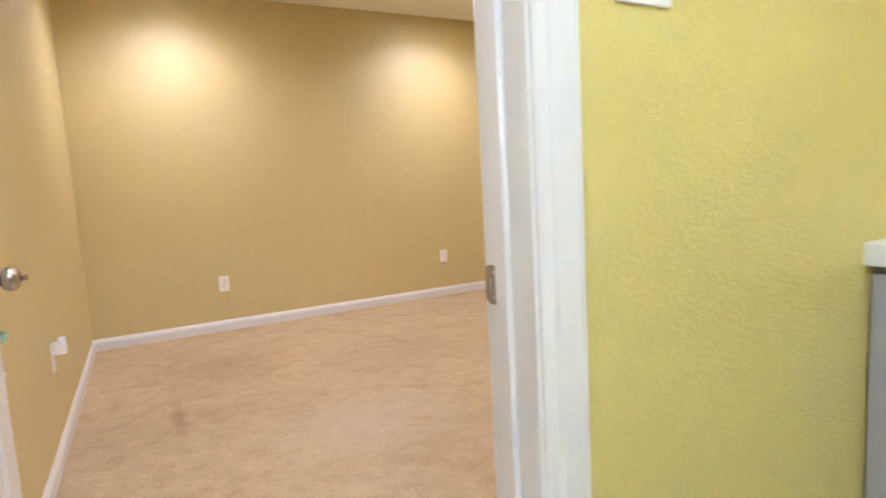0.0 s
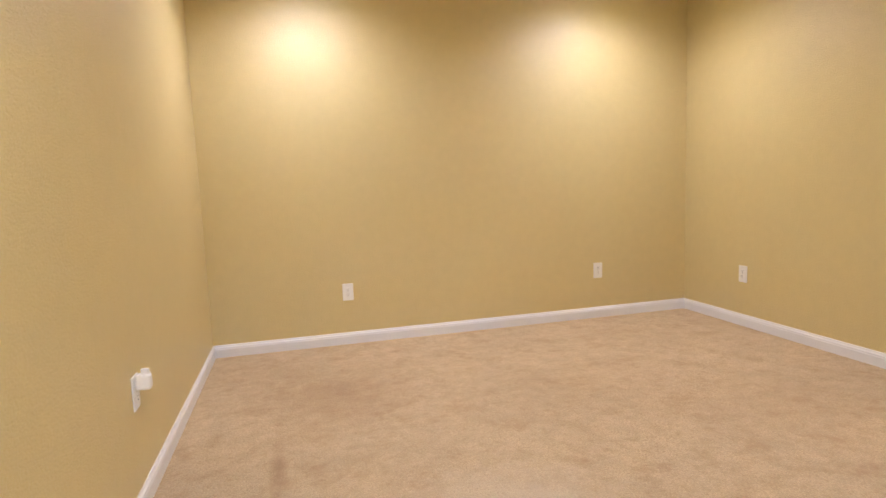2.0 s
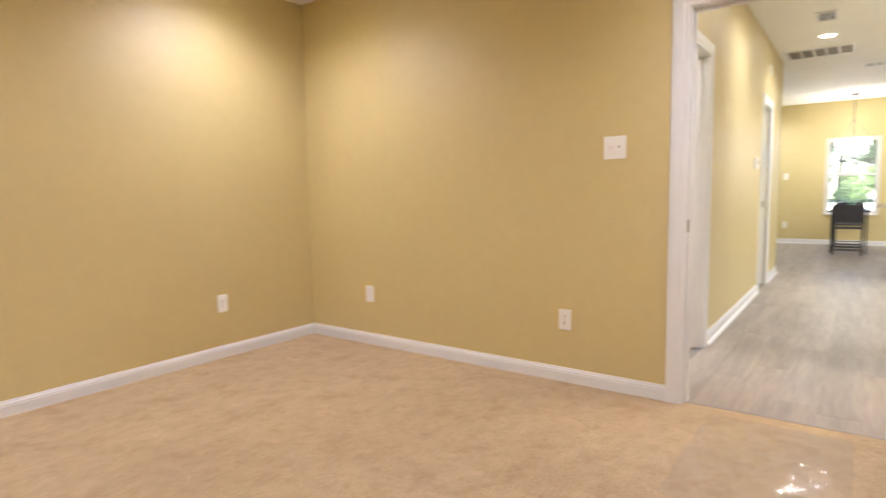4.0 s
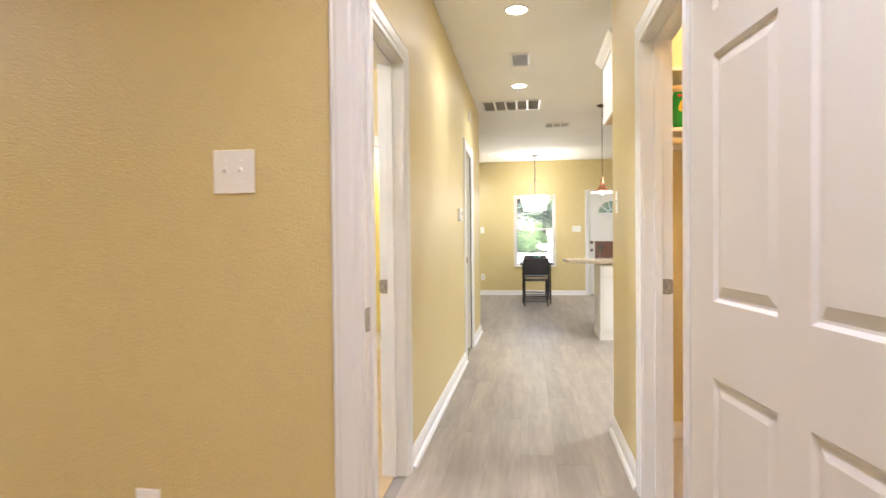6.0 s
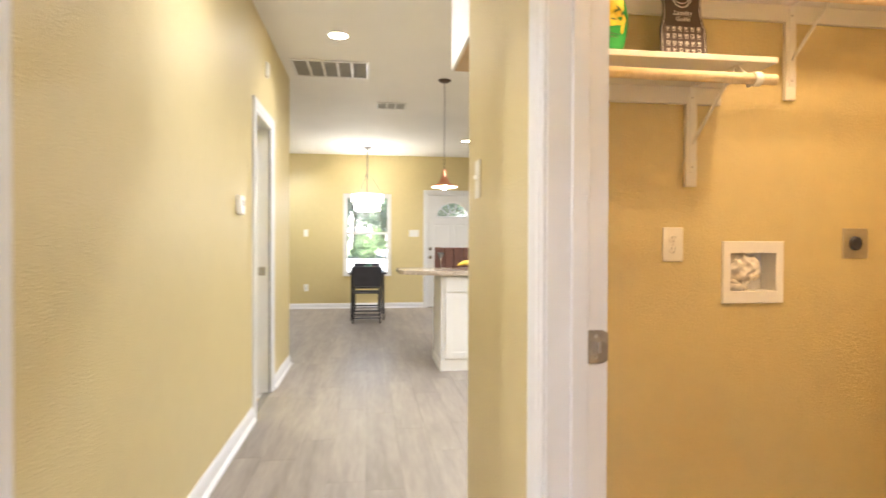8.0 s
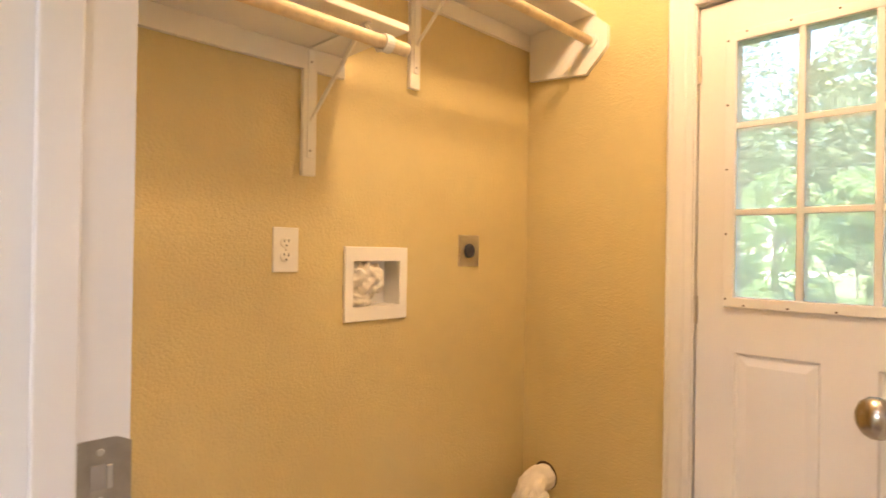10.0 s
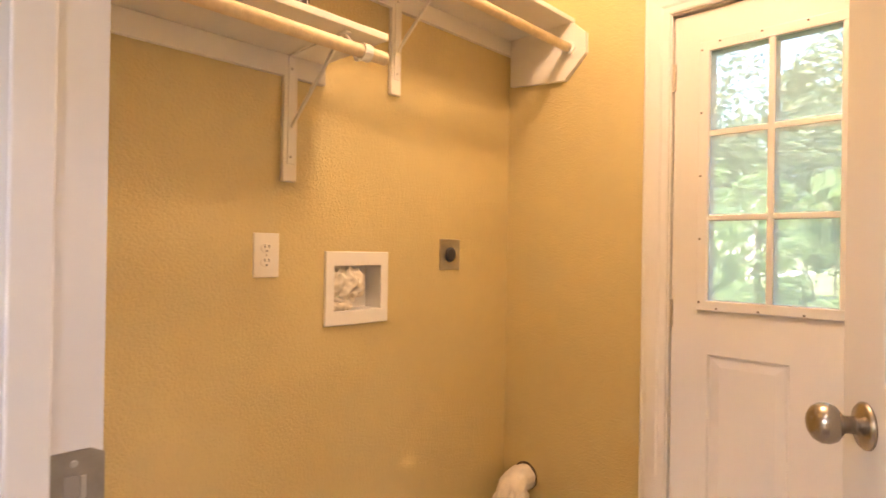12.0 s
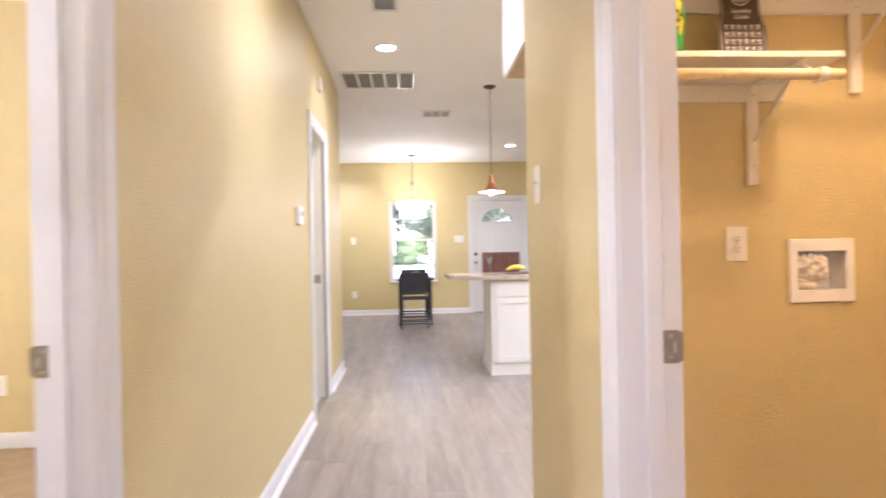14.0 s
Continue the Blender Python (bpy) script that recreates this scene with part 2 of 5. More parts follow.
CLAY = material("brown_pot", (0.22, 0.13, 0.09), 0.6, vary=[(30, 0.15)])
POT_PLANT = material("dusty_green_leaves", (0.16, 0.34, 0.27), 0.6, vary=[(40, 0.25)])
SILL_STONE = material("pale_sill", (0.68, 0.62, 0.53), 0.3, vary=[(14, 0.1)])
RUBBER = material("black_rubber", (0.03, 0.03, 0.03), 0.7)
# Last value: how much pale glare is mixed into the pane or film.
GLASS = clear_glass("window_glass", 0.02, 1.45, 0.03)
HAZED_GLASS = clear_glass("hazed_door_glass", 0.02, 1.45, 0.30)
FILM = clear_glass("clear_plastic_film", 0.10, 1.5, 0.10)
LED = glowing("led_disc", (1.0, 0.93, 0.82), 12.0)
FROSTED = glowing("lit_frosted_glass", (1.0, 0.94, 0.82), 0.75)
BULB = glowing("lit_bulb", (1.0, 0.85, 0.6), 6.0)
VENT_PALE = material("pale_register_slats", (0.46, 0.455, 0.44), 0.6, vary=[(40, 0.08)])
VENT_GREY = material("grey_filter", (0.34, 0.33, 0.31), 0.8, vary=[(40, 0.1)])
BARK = material("tree_bark", (0.10, 0.075, 0.055), 0.9, bump=[(14, 0.03)], vary=[(6, 0.2)])
LEAF = material("tree_leaves", (0.12, 0.165, 0.11), 0.6, vary=[(0.7, 0.35), (5, 0.25)])
LEAF_PALE = material("shrub_leaves", (0.17, 0.28, 0.10), 0.6, vary=[(1.5, 0.3), (8, 0.2)])


def translucent(m, color, share):
    """Lets light through thin leaves."""
    nodes, links = m.node_tree.nodes, m.node_tree.links
    mix, thin = nodes.new("ShaderNodeMixShader"), nodes.new("ShaderNodeBsdfTranslucent")
    thin.inputs["Color"].default_value = (*color, 1)
    mix.inputs[0].default_value = share
    links.new(nodes["Principled BSDF"].outputs[0], mix.inputs[1])
    links.new(thin.outputs[0], mix.inputs[2])
    links.new(mix.outputs[0], nodes["Material Output"].inputs["Surface"])


translucent(LEAF, (0.30, 0.38, 0.23), 0.62)
translucent(LEAF_PALE, (0.42, 0.53, 0.29), 0.62)
GRASS = material("grass_ground", (0.13, 0.16, 0.06), 0.95, bump=[(12, 0.03)], vary=[(0.3, 0.25), (4, 0.25)])
GRAVEL = material("pale_gravel", (0.42, 0.40, 0.36), 0.95, bump=[(40, 0.01)], vary=[(0.6, 0.12), (20, 0.12)])
CAR_PAINT = material("white_car_paint", (0.72, 0.73, 0.75), 0.2, vary=[(1, 0.03)])
CAR_GLASS = material("dark_car_glass", (0.02, 0.025, 0.03), 0.08)


# ---- helpers for meshes ----
def mesh_of(bm, mat, name):
    me = bpy.data.meshes.new(name)
    bmesh.ops.recalc_face_normals(bm, faces=bm.faces[:])
    bm.to_mesh(me)
    bm.free()
    me.materials.append(mat)
    return me


def smooth(ob):
    ob.data.polygons.foreach_set("use_smooth", [True] * len(ob.data.polygons))
    return ob


def part(name, bm, mat, parent, label=""):
    ob = new(name, mesh_of(bm, mat, name))
    ob.parent = parent
    return tagged(ob, label)


def thing(name, bm, mat, label, category, group="", kind=""):
    return tagged(new(name, mesh_of(bm, mat, name)), label, category, group, kind)


def empty(name, label, category, group="", kind="", m=None):
    ob = tagged(new(name), label, category, group, kind)
    ob.empty_display_size = 0.05
    if m is not None:
        ob.matrix_basis = m
    return ob


def box(x0, x1, y0, y1, z0, z1, bevel=0.0, bm=None, seg=2):
    out = bm or bmesh.new()
    made = bmesh.ops.create_cube(out, size=1.0, matrix=Matrix.Translation(((x0 + x1) / 2, (y0 + y1) / 2, (z0 + z1) / 2)) @ Matrix.Diagonal((x1 - x0, y1 - y0, z1 - z0, 1)))
    if bevel:
        edges = {e for v in made["verts"] for e in v.link_edges}
        bmesh.ops.bevel(out, geom=list(edges), offset=bevel, segments=seg, affect="EDGES", profile=0.5)
    return out


def lathe(profile, seg=28, m=None, bm=None):
    """A turned shape from rows of (radius, height) round z."""
    out = bm or bmesh.new()
    m = m or Matrix()
    rings = []
    for r, z in profile:
        rings.append([out.verts.new(m @ Vector((r * math.cos(a), r * math.sin(a), z))) for a in (2 * math.pi * i / seg for i in range(seg))] if r > 1e-6 else [out.verts.new(m @ Vector((0, 0, z)))])
    for a, b in zip(rings, rings[1:]):
        for i in range(seg):
            j = (i + 1) % seg
            if len(a) == 1:
                out.faces.new((a[0], b[i], b[j])) if len(b) > 1 else None
            elif len(b) == 1:
                out.faces.new((a[i], a[j], b[0]))
            else:
                out.faces.new((a[i], a[j], b[j], b[i]))
    return out


def tube(points, radius, seg=10, bm=None):
    """A round bar along a line of points, with closed ends."""
    out = bm or bmesh.new()
    pts = [Vector(p) for p in points]
    rings = []
    for i, p in enumerate(pts):
        way = (pts[min(i + 1, len(pts) - 1)] - pts[max(i - 1, 0)]).normalized()
        side = way.orthogonal().normalized() if i == 0 else (side - way * side.dot(way)).normalized()
        up = way.cross(side)
        r = radius[i] if isinstance(radius, (list, tuple)) else radius
        rings.append([out.verts.new(p + (side * math.cos(a) + up * math.sin(a)) * r) for a in (2 * math.pi * k / seg for k in range(seg))])
    for a, b in zip(rings, rings[1:]):
        for i in range(seg):
            out.faces.new((a[i], a[(i + 1) % seg], b[(i + 1) % seg], b[i]))
    out.faces.new(rings[0][::-1])
    out.faces.new(rings[-1])
    return out


def prism(outline, y0, y1, bm=None):
    """An outline of (x, z) pulled from y0 to y1."""
    out = bm or bmesh.new()
    a = [out.verts.new((x, y0, z)) for x, z in outline]
    b = [out.verts.new((x, y1, z)) for x, z in outline]
    n = len(outline)
    out.faces.new(a)
    out.faces.new(b[::-1])
    for i in range(n):
        out.faces.new((a[i], b[i], b[(i + 1) % n], a[(i + 1) % n]))
    return out


FACING = {"N": 0, "W": 90, "S": 180, "E": -90}


def on_wall(x, y, z, facing):
    """A pose on a wall: local x along it, local y out into the room, local z up."""
    return pose(x, y, z, 0, 0, FACING[facing])


# ---- structure ----
def wall(name, axis, c0, c1, a0, a1, z1, openings=(), mat=WALL_PAINT, label="tan painted drywall with an orange-peel texture", z0=0.0):
    """A wall between c0 and c1 across its thickness, from a0 to a1 along it, with openings of (from, to, bottom, top)."""
    bm = bmesh.new()

    def cell(p, q, lo, hi):
        if q - p > 1e-4 and hi - lo > 1e-4:
            box(*((c0, c1, p, q) if axis == "x" else (p, q, c0, c1)), lo, hi, bm=bm)
    at = a0
    for p, q, lo, hi in sorted(openings):
        cell(at, p, z0, z1)
        cell(p, q, z0, lo)
        cell(p, q, hi, z1)
        at = q
    cell(at, a1, z0, z1)
    bmesh.ops.remove_doubles(bm, verts=bm.verts[:], dist=1e-5)
    return thing(name, bm, mat, label, "wall", kind="structure")


def slab(name, x0, x1, y0, y1, z0, z1, mat, label, category):
    return thing(name, box(x0, x1, y0, y1, z0, z1), mat, label, category, kind="structure")


WX, NY, EX, SY = 0.503, 5.577, 4.289, 1.558          # bedroom faces
HN, HS, LX, LY = 2.828, 1.716, 6.233, -0.11         # hall faces, laundry faces
B2X, FX, LN, KS = 7.87, 14.53, 5.2, -2.2            # second bedroom, front wall, living room's ends
DOOR_H, T = 2.04, 0.112
EH = EX + T                                           # hall side of the bedroom wall
BATH_DOOR, BED_DOOR, LAU_DOOR, B2_DOOR, HALL_DOOR, EXT_DOOR, FRONT_DOOR = (0.62, 1.42), (1.803, 2.668), (4.44, 5.395), (4.735, 5.50), (8.215, 8.83), (4.715, 5.552), (0.088, 1.0)
EXT_H = 1.975

wall("wall_west", "x", WX - 0.16, WX, -1.2, NY + 0.16, CEIL, [(1.76, 2.66, 0.635, 2.08)])
wall("wall_north", "y", NY, NY + 0.16, WX, EH, CEIL)
wall("wall_bedroom_east", "x", EX, EH, LY - 0.16, NY, CEIL, [(BED_DOOR[0] - 0.02, BED_DOOR[1] + 0.02, 0, DOOR_H + 0.02)])
wall("wall_bedroom_south", "y", 1.425, SY, WX, EX, CEIL, [(BATH_DOOR[0] - 0.02, BATH_DOOR[1] + 0.02, 0, DOOR_H + 0.02)])
GREEN_LABEL = "yellow-green painted drywall with a bumpy texture"
wall("wall_bath_north", "y", 1.421, 1.425, WX, 2.95, BED_CEIL, [(BATH_DOOR[0] - 0.02, BATH_DOOR[1] + 0.02, 0, DOOR_H + 0.02)], GREEN_PAINT, GREEN_LABEL)
wall("wall_bath_east", "x", 2.95, 3.06, -1.2, 1.425, CEIL, (), GREEN_PAINT, GREEN_LABEL)
wall("wall_bath_south", "y", -1.36, -1.2, WX - 0.16, 3.06, CEIL, (), GREEN_PAINT, GREEN_LABEL)
wall("wall_hall_north", "y", HN, HN + T, EH, 9.88, CEIL, [(B2_DOOR[0] - 0.02, B2_DOOR[1] + 0.02, 0, DOOR_H + 0.02), (HALL_DOOR[0] - 0.02, HALL_DOOR[1] + 0.02, 0, DOOR_H + 0.02)])
wall("wall_hall_south", "y", HS - T, HS, EH, 6.31, CEIL, [(LAU_DOOR[0] - 0.02, LAU_DOOR[1] + 0.02, 0, DOOR_H + 0.02)])
wall("wall_laundry_east", "x", LX, 6.31, LY, HS - T, CEIL, [(0.558, 0.762, 0.985, 1.145)])
wall("wall_laundry_south", "y", LY - 0.16, LY, EH, 6.31, CEIL, [(EXT_DOOR[0] - 0.02, EXT_DOOR[1] + 0.02, 0, EXT_H + 0.02)])
wall("wall_kitchen_west", "x", LX, 6.31, KS, LY - 0.16, CEIL)
wall("wall_kitchen_south", "y", KS - 0.16, KS, LX, FX + 0.16, CEIL)
wall("wall_second_bedroom_east", "x", B2X, B2X + 0.11, HN + T, 6.3, CEIL, [(3.197, 4.003, 0, DOOR_H + 0.018), (4.957, 5.633, 0, DOOR_H + 0.018)])
wall("wall_second_bedroom_north", "y", 6.3, 6.46, EH, 8.7, CEIL, [(5.4, 6.6, 0.6, 2.05)])
wall("wall_second_bedroom_west", "x", EX, EH, NY + 0.16, 6.46, CEIL)
wall("wall_hall_bath_east", "x", 9.77, 9.88, HN + T, LN, CEIL)
wall("wall_hall_bath_lining", "x", 9.766, 9.77, HN + T, 4.9, CEIL, (), GREEN_PAINT, GREEN_LABEL)
wall("wall_hall_bath_north", "y", 4.9, 5.0, B2X + 0.11, 9.77, CEIL, (), GREEN_PAINT, GREEN_LABEL)
wall("wall_closet_east", "x", 8.6, 8.7, 5.0, 6.3, CEIL)
wall("wall_living_north", "y", LN, LN + 0.16, 9.77, FX + 0.16, CEIL)
WIN_A, WIN_B = (1.668, 2.523), (3.53, 4.39)
wall("wall_front", "x", FX, FX + 0.16, KS, LN, CEIL, [(*WIN_A, 0.58, 2.05), (*WIN_B, 0.58, 2.05), (FRONT_DOOR[0] - 0.02, FRONT_DOOR[1] + 0.02, 0, DOOR_H + 0.02)])

slab("ceiling_bedroom", WX, EX, SY, NY, BED_CEIL, CEIL, CEIL_PAINT, "off-white painted bedroom ceiling", "ceiling")
slab("ceiling_bath", WX, 2.95, -1.2, 1.425, BED_CEIL, CEIL, CEIL_PAINT, "off-white painted bathroom ceiling", "ceiling")
slab("ceiling_house", WX - 0.16, FX + 0.16, KS - 0.16, 6.46, CEIL, CEIL + 0.12, CEIL_PAINT, "off-white painted hall and living room ceiling", "ceiling")
slab("roof", WX - 0.6, FX + 0.5, KS - 0.6, 6.9, CEIL + 0.12, CEIL + 0.2, SUBFLOOR, "plain roof deck above the ceilings", "roof")
slab("floor_bedroom", WX - 0.02, 4.34, SY - 0.075, NY + 0.02, -0.2, 0.008, CARPET, "worn beige cut-pile bedroom carpet with faint stains", "carpet")
slab("floor_second_bedroom", EH, B2X + 0.8, HN + 0.06, 6.32, -0.2, 0.0, CARPET, "beige cut-pile carpet in the second bedroom", "carpet")
slab("floor_bath", WX - 0.02, 3.0, -1.3, SY - 0.075, -0.2, -0.002, TILE, "pale vinyl bathroom floor", "floor")
slab("floor_laundry", 4.38, LX + 0.02, LY - 0.05, HS - 0.06, -0.2, -0.002, TILE, "pale vinyl laundry floor", "floor")
slab("floor_hall", 4.34, FX + 0.02, HS - 0.06, HN + 0.06, -0.2, -0.006, SUBFLOOR, "grey wood-look plank floor in the hall", "floor")
slab("floor_living", 9.81, FX + 0.02, HN + 0.06, LN + 0.02, -0.2, -0.006, SUBFLOOR, "grey wood-look plank floor in the living room", "floor")
slab("floor_kitchen", 6.27, FX + 0.02, KS - 0.02, HS - 0.06, -0.2, -0.006, SUBFLOOR, "grey wood-look plank floor in the kitchen", "floor")
slab("floor_hall_bath", B2X + 0.8, 9.81, HN + 0.06, 4.95, -0.2, -0.002, TILE, "pale vinyl hall bathroom floor", "floor")
# ---- trim ----
CASING = [(0.0, 0.0), (0.0, 0.010), (0.006, 0.013), (0.022, 0.013), (0.030, 0.017), (0.062, 0.019), (0.072, 0.017), (0.078, 0.019), (0.085, 0.014), (0.085, 0.0)]
BASE = [(0.0, 0.0), (0.013, 0.0), (0.013, 0.062), (0.011, 0.068), (0.011, 0.074), (0.006, 0.084), (0.004, 0.092), (0.0, 0.093)]
SHOE = [(0.0, 0.0), (0.019, 0.0), (0.0185, 0.006), (0.015, 0.013), (0.009, 0.018), (0.0, 0.020)]


def casing_mesh(a0, a1, top):
    """Mitred casing round an opening from a0 to a1; local x along the wall, y out of it."""
    bm = bmesh.new()
    rows = [[bm.verts.new(p) for p in ((a0 - 0.005 - u, v, 0), (a0 - 0.005 - u, v, top + 0.005 + u), (a1 + 0.005 + u, v, top + 0.005 + u), (a1 + 0.005 + u, v, 0))] for u, v in CASING]
    for r, s in zip(rows, rows[1:]):
        for i in range(3):
            bm.faces.new((r[i], r[i + 1], s[i + 1], s[i]))
    return bm


def baseboard(x0, y0, x1, y1, shoe=False):
    """A baseboard along a wall; the room lies to the left of the way from the first end to the second."""
    way = Vector((x1 - x0, y1 - y0, 0))
    side = Vector((-way.y, way.x, 0)).normalized()
    bm = bmesh.new()
    ends = [[bm.verts.new(Vector((x, y, z + 0.001)) + side * d) for d, z in BASE] for x, y in ((x0, y0), (x1, y1))]
    n = len(BASE)
    for i in range(n):
        bm.faces.new((ends[0][i], ends[0][(i + 1) % n], ends[1][(i + 1) % n], ends[1][i]))
    bm.faces.new(ends[0])
    bm.faces.new(ends[1][::-1])
    board = thing("baseboard", bm, TRIM, "white painted moulded baseboard along the wall", "baseboard", "baseboards", "structure")
    if shoe:
        bm = bmesh.new()
        ends = [[bm.verts.new(Vector((x, y, z + 0.001)) + side * (0.013 + d)) for d, z in SHOE] for x, y in ((x0, y0), (x1, y1))]
        n = len(SHOE)
        for i in range(n):
            bm.faces.new((ends[0][i], ends[0][(i + 1) % n], ends[1][(i + 1) % n], ends[1][i]))
        bm.faces.new(ends[0])
        bm.faces.new(ends[1][::-1])
        part("shoe_moulding", bm, TRIM, board)


def door_frame(name, m, width, thick, top, stop, sides=(True, True), strike=None, label="white painted door frame with moulded casing"):
    """Jambs, stops and casings. Local: x from 0 to width across the opening, y from -thick to 0 through the wall, z up.
    stop: (from, to) in y of the door stop. strike: (0 or width, y) of the strike plate."""
    root = empty(name, label, "door frame", "door frames", "structure", m)
    part("jamb", box(-0.019, 0, -thick - 0.002, 0.002, 0, top + 0.019), TRIM, root)
    part("jamb", box(width, width + 0.019, -thick - 0.002, 0.002, 0, top + 0.019), TRIM, root)
    part("head_jamb", box(0, width, -thick - 0.002, 0.002, top, top + 0.019), TRIM, root)
    part("stop", box(0, 0.011, *stop, 0, top, 0.002), TRIM, root)
    part("stop", box(width - 0.011, width, *stop, 0, top, 0.002), TRIM, root)
    part("stop", box(0.011, width - 0.011, *stop, top - 0.011, top, 0.002), TRIM, root)
    if sides[0]:
        part("casing", casing_mesh(0, width, top), TRIM, root)
    if sides[1]:
        bm = casing_mesh(0, width, top)
        bmesh.ops.transform(bm, matrix=Matrix.Translation((0, -thick, 0)) @ Matrix.Diagonal((1, -1, 1, 1)), verts=bm.verts[:])
        part("casing", bm, TRIM, root)
    if strike:
        x, y, z = strike
        s = 1 if x < width / 2 else -1
        bm = bmesh.new()
        edge = -1 if y < -thick / 2 else 1
        corner = [(y - edge * 0.026, z - 0.030), (y - edge * 0.022, z - 0.034), (y + edge * 0.014, z - 0.034), (y + edge * 0.026, z - 0.028), (y + edge * 0.026, z + 0.028), (y + edge * 0.014, z + 0.034), (y - edge * 0.022, z + 0.034), (y - edge * 0.026, z + 0.030)]
        rings = [[bm.verts.new((x + d, p, q)) for p, q in corner] for d in (0.0, s * 0.002)]
        for i in range(8):
            bm.faces.new((rings[0][i], rings[0][(i + 1) % 8], rings[1][(i + 1) % 8], rings[1][i]))
        bm.faces.new(rings[0])
        bm.faces.new(rings[1])
        plate = part("strike_plate", bm, STRIKE, root, "brushed steel strike plate")
        xs = x + s * 0.0022
        part("latch_hole", box(min(xs, xs + s * 0.0006), max(xs, xs + s * 0.0006), y - 0.005, y + 0.008, z - 0.012, z + 0.011), LATCH_HOLE, plate)
        part("lip", box(min(xs, xs + s * 0.003), max(xs, xs + s * 0.003), y - 0.010, y - 0.005, z - 0.012, z + 0.010, 0.001), STEEL, plate)
        for dz in (-0.022, 0.022):
            part("screw", lathe([(0, 0.0012), (0.003, 0.001), (0.0035, 0)], 10, Matrix.Translation((xs, y, z + dz)) @ pose(0, 0, 0, 0, 90 * s, 0)), STEEL, plate)
    return root


def leaf_mesh(w, h, t, panels, depth=0.009):
    """A door leaf with sunk and raised panels on both faces. panels: (x0, x1, z0, z1)."""
    bm = bmesh.new()
    xs = sorted({0.0, w, *(v for p in panels for v in p[:2])})
    zs = sorted({0.0, h, *(v for p in panels for v in p[2:])})
    for y, sign in ((0.0, 1), (-t, -1)):
        grid = [[bm.verts.new((x, y, z)) for z in zs] for x in xs]
        sunk = []
        for i in range(len(xs) - 1):
            for j in range(len(zs) - 1):
                ring = (grid[i][j], grid[i][j + 1], grid[i + 1][j + 1], grid[i + 1][j])
                f = bm.faces.new(ring if sign > 0 else ring[::-1])
                cx, cz = (xs[i] + xs[i + 1]) / 2, (zs[j] + zs[j + 1]) / 2
                if any(p[0] < cx < p[1] and p[2] < cz < p[3] for p in panels):
                    sunk.append(f)
        bm.normal_update()
        bmesh.ops.inset_individual(bm, faces=sunk, thickness=0.010, depth=-depth)
        bmesh.ops.inset_individual(bm, faces=sunk, thickness=0.008, depth=0.0)
        bmesh.ops.inset_individual(bm, faces=sunk, thickness=0.034, depth=depth * 0.8)
    edge = [[(0, 0), (w, 0)], [(w, 0), (w, h)], [(w, h), (0, h)], [(0, h), (0, 0)]]
    for (xa, za), (xb, zb) in edge:
        bm.faces.new([bm.verts.new(p) for p in ((xa, 0, za), (xb, 0, zb), (xb, -t, zb), (xa, -t, za))])
    bmesh.ops.remove_doubles(bm, verts=bm.verts[:], dist=1e-5)
    return bm


def six_panels(w, h):
    a, b = 0.107, w / 2 - 0.05
    rows = [(0.22, 0.835), (1.015, 1.59), (1.69, h - 0.115)]
    return [(x0, x1, z0, z1) for z0, z1 in rows for x0, x1 in ((a, b), (w - b, w - a))]


KNOB = [(0, 0.0), (0.031, 0.0), (0.031, 0.003), (0.027, 0.007), (0.015, 0.010), (0.0115, 0.013), (0.0115, 0.026), (0.0165, 0.030), (0.0235, 0.036), (0.0265, 0.044), (0.0262, 0.053), (0.0215, 0.061), (0.0135, 0.066), (0.006, 0.0675), (0, 0.068)]


def knob_on(parent, x, z, t, lock=False, both=True):
    for m in (pose(x, -t, z, 90, 0, 0), pose(x, 0, z, -90, 0, 0))[:2 if both else 1]:
        knob = smooth(part("door_handle", lathe(KNOB[5:], 28, m), NICKEL, parent, "round satin nickel door knob"))
        smooth(part("rose", lathe(KNOB[:6], 28, m), NICKEL, knob))
        if lock:
            part("thumb_turn", _moved(box(-0.0018, 0.0018, -0.006, 0.006, 0.068, 0.079, 0.001), m), NICKEL, knob)
    part("latch", box(x + (0.062 if x > 0.3 else -0.068), x + (0.068 if x > 0.3 else -0.062), -t / 2 - 0.011, -t / 2 + 0.011, z - 0.028, z + 0.028), STEEL, parent)


def _moved(bm, m):
    bmesh.ops.transform(bm, matrix=m, verts=bm.verts[:])
    return bm


def hinges_on(parent, x, h, y):
    for z in (0.20, h / 2, h - 0.20):
        part("hinge", tube([(x, y, z - 0.045), (x, y, z + 0.045)], 0.006, 10), STEEL, parent)


def panel_door(name, m, w, h, label, knob_z=0.955, lock=False, hinge_y=0.004, category="door", both=True):
    """Local x from the hinge to the free edge, y from -0.035 to 0, z up."""
    door = thing(name, leaf_mesh(w, h, 0.035, six_panels(w, h)), DOOR_PAINT, label, category, "panel doors", "structure")
    door.matrix_basis = m
    knob_on(door, w - 0.065, knob_z, 0.035, lock, both)
    hinges_on(door, -0.004, h, hinge_y)
    return door


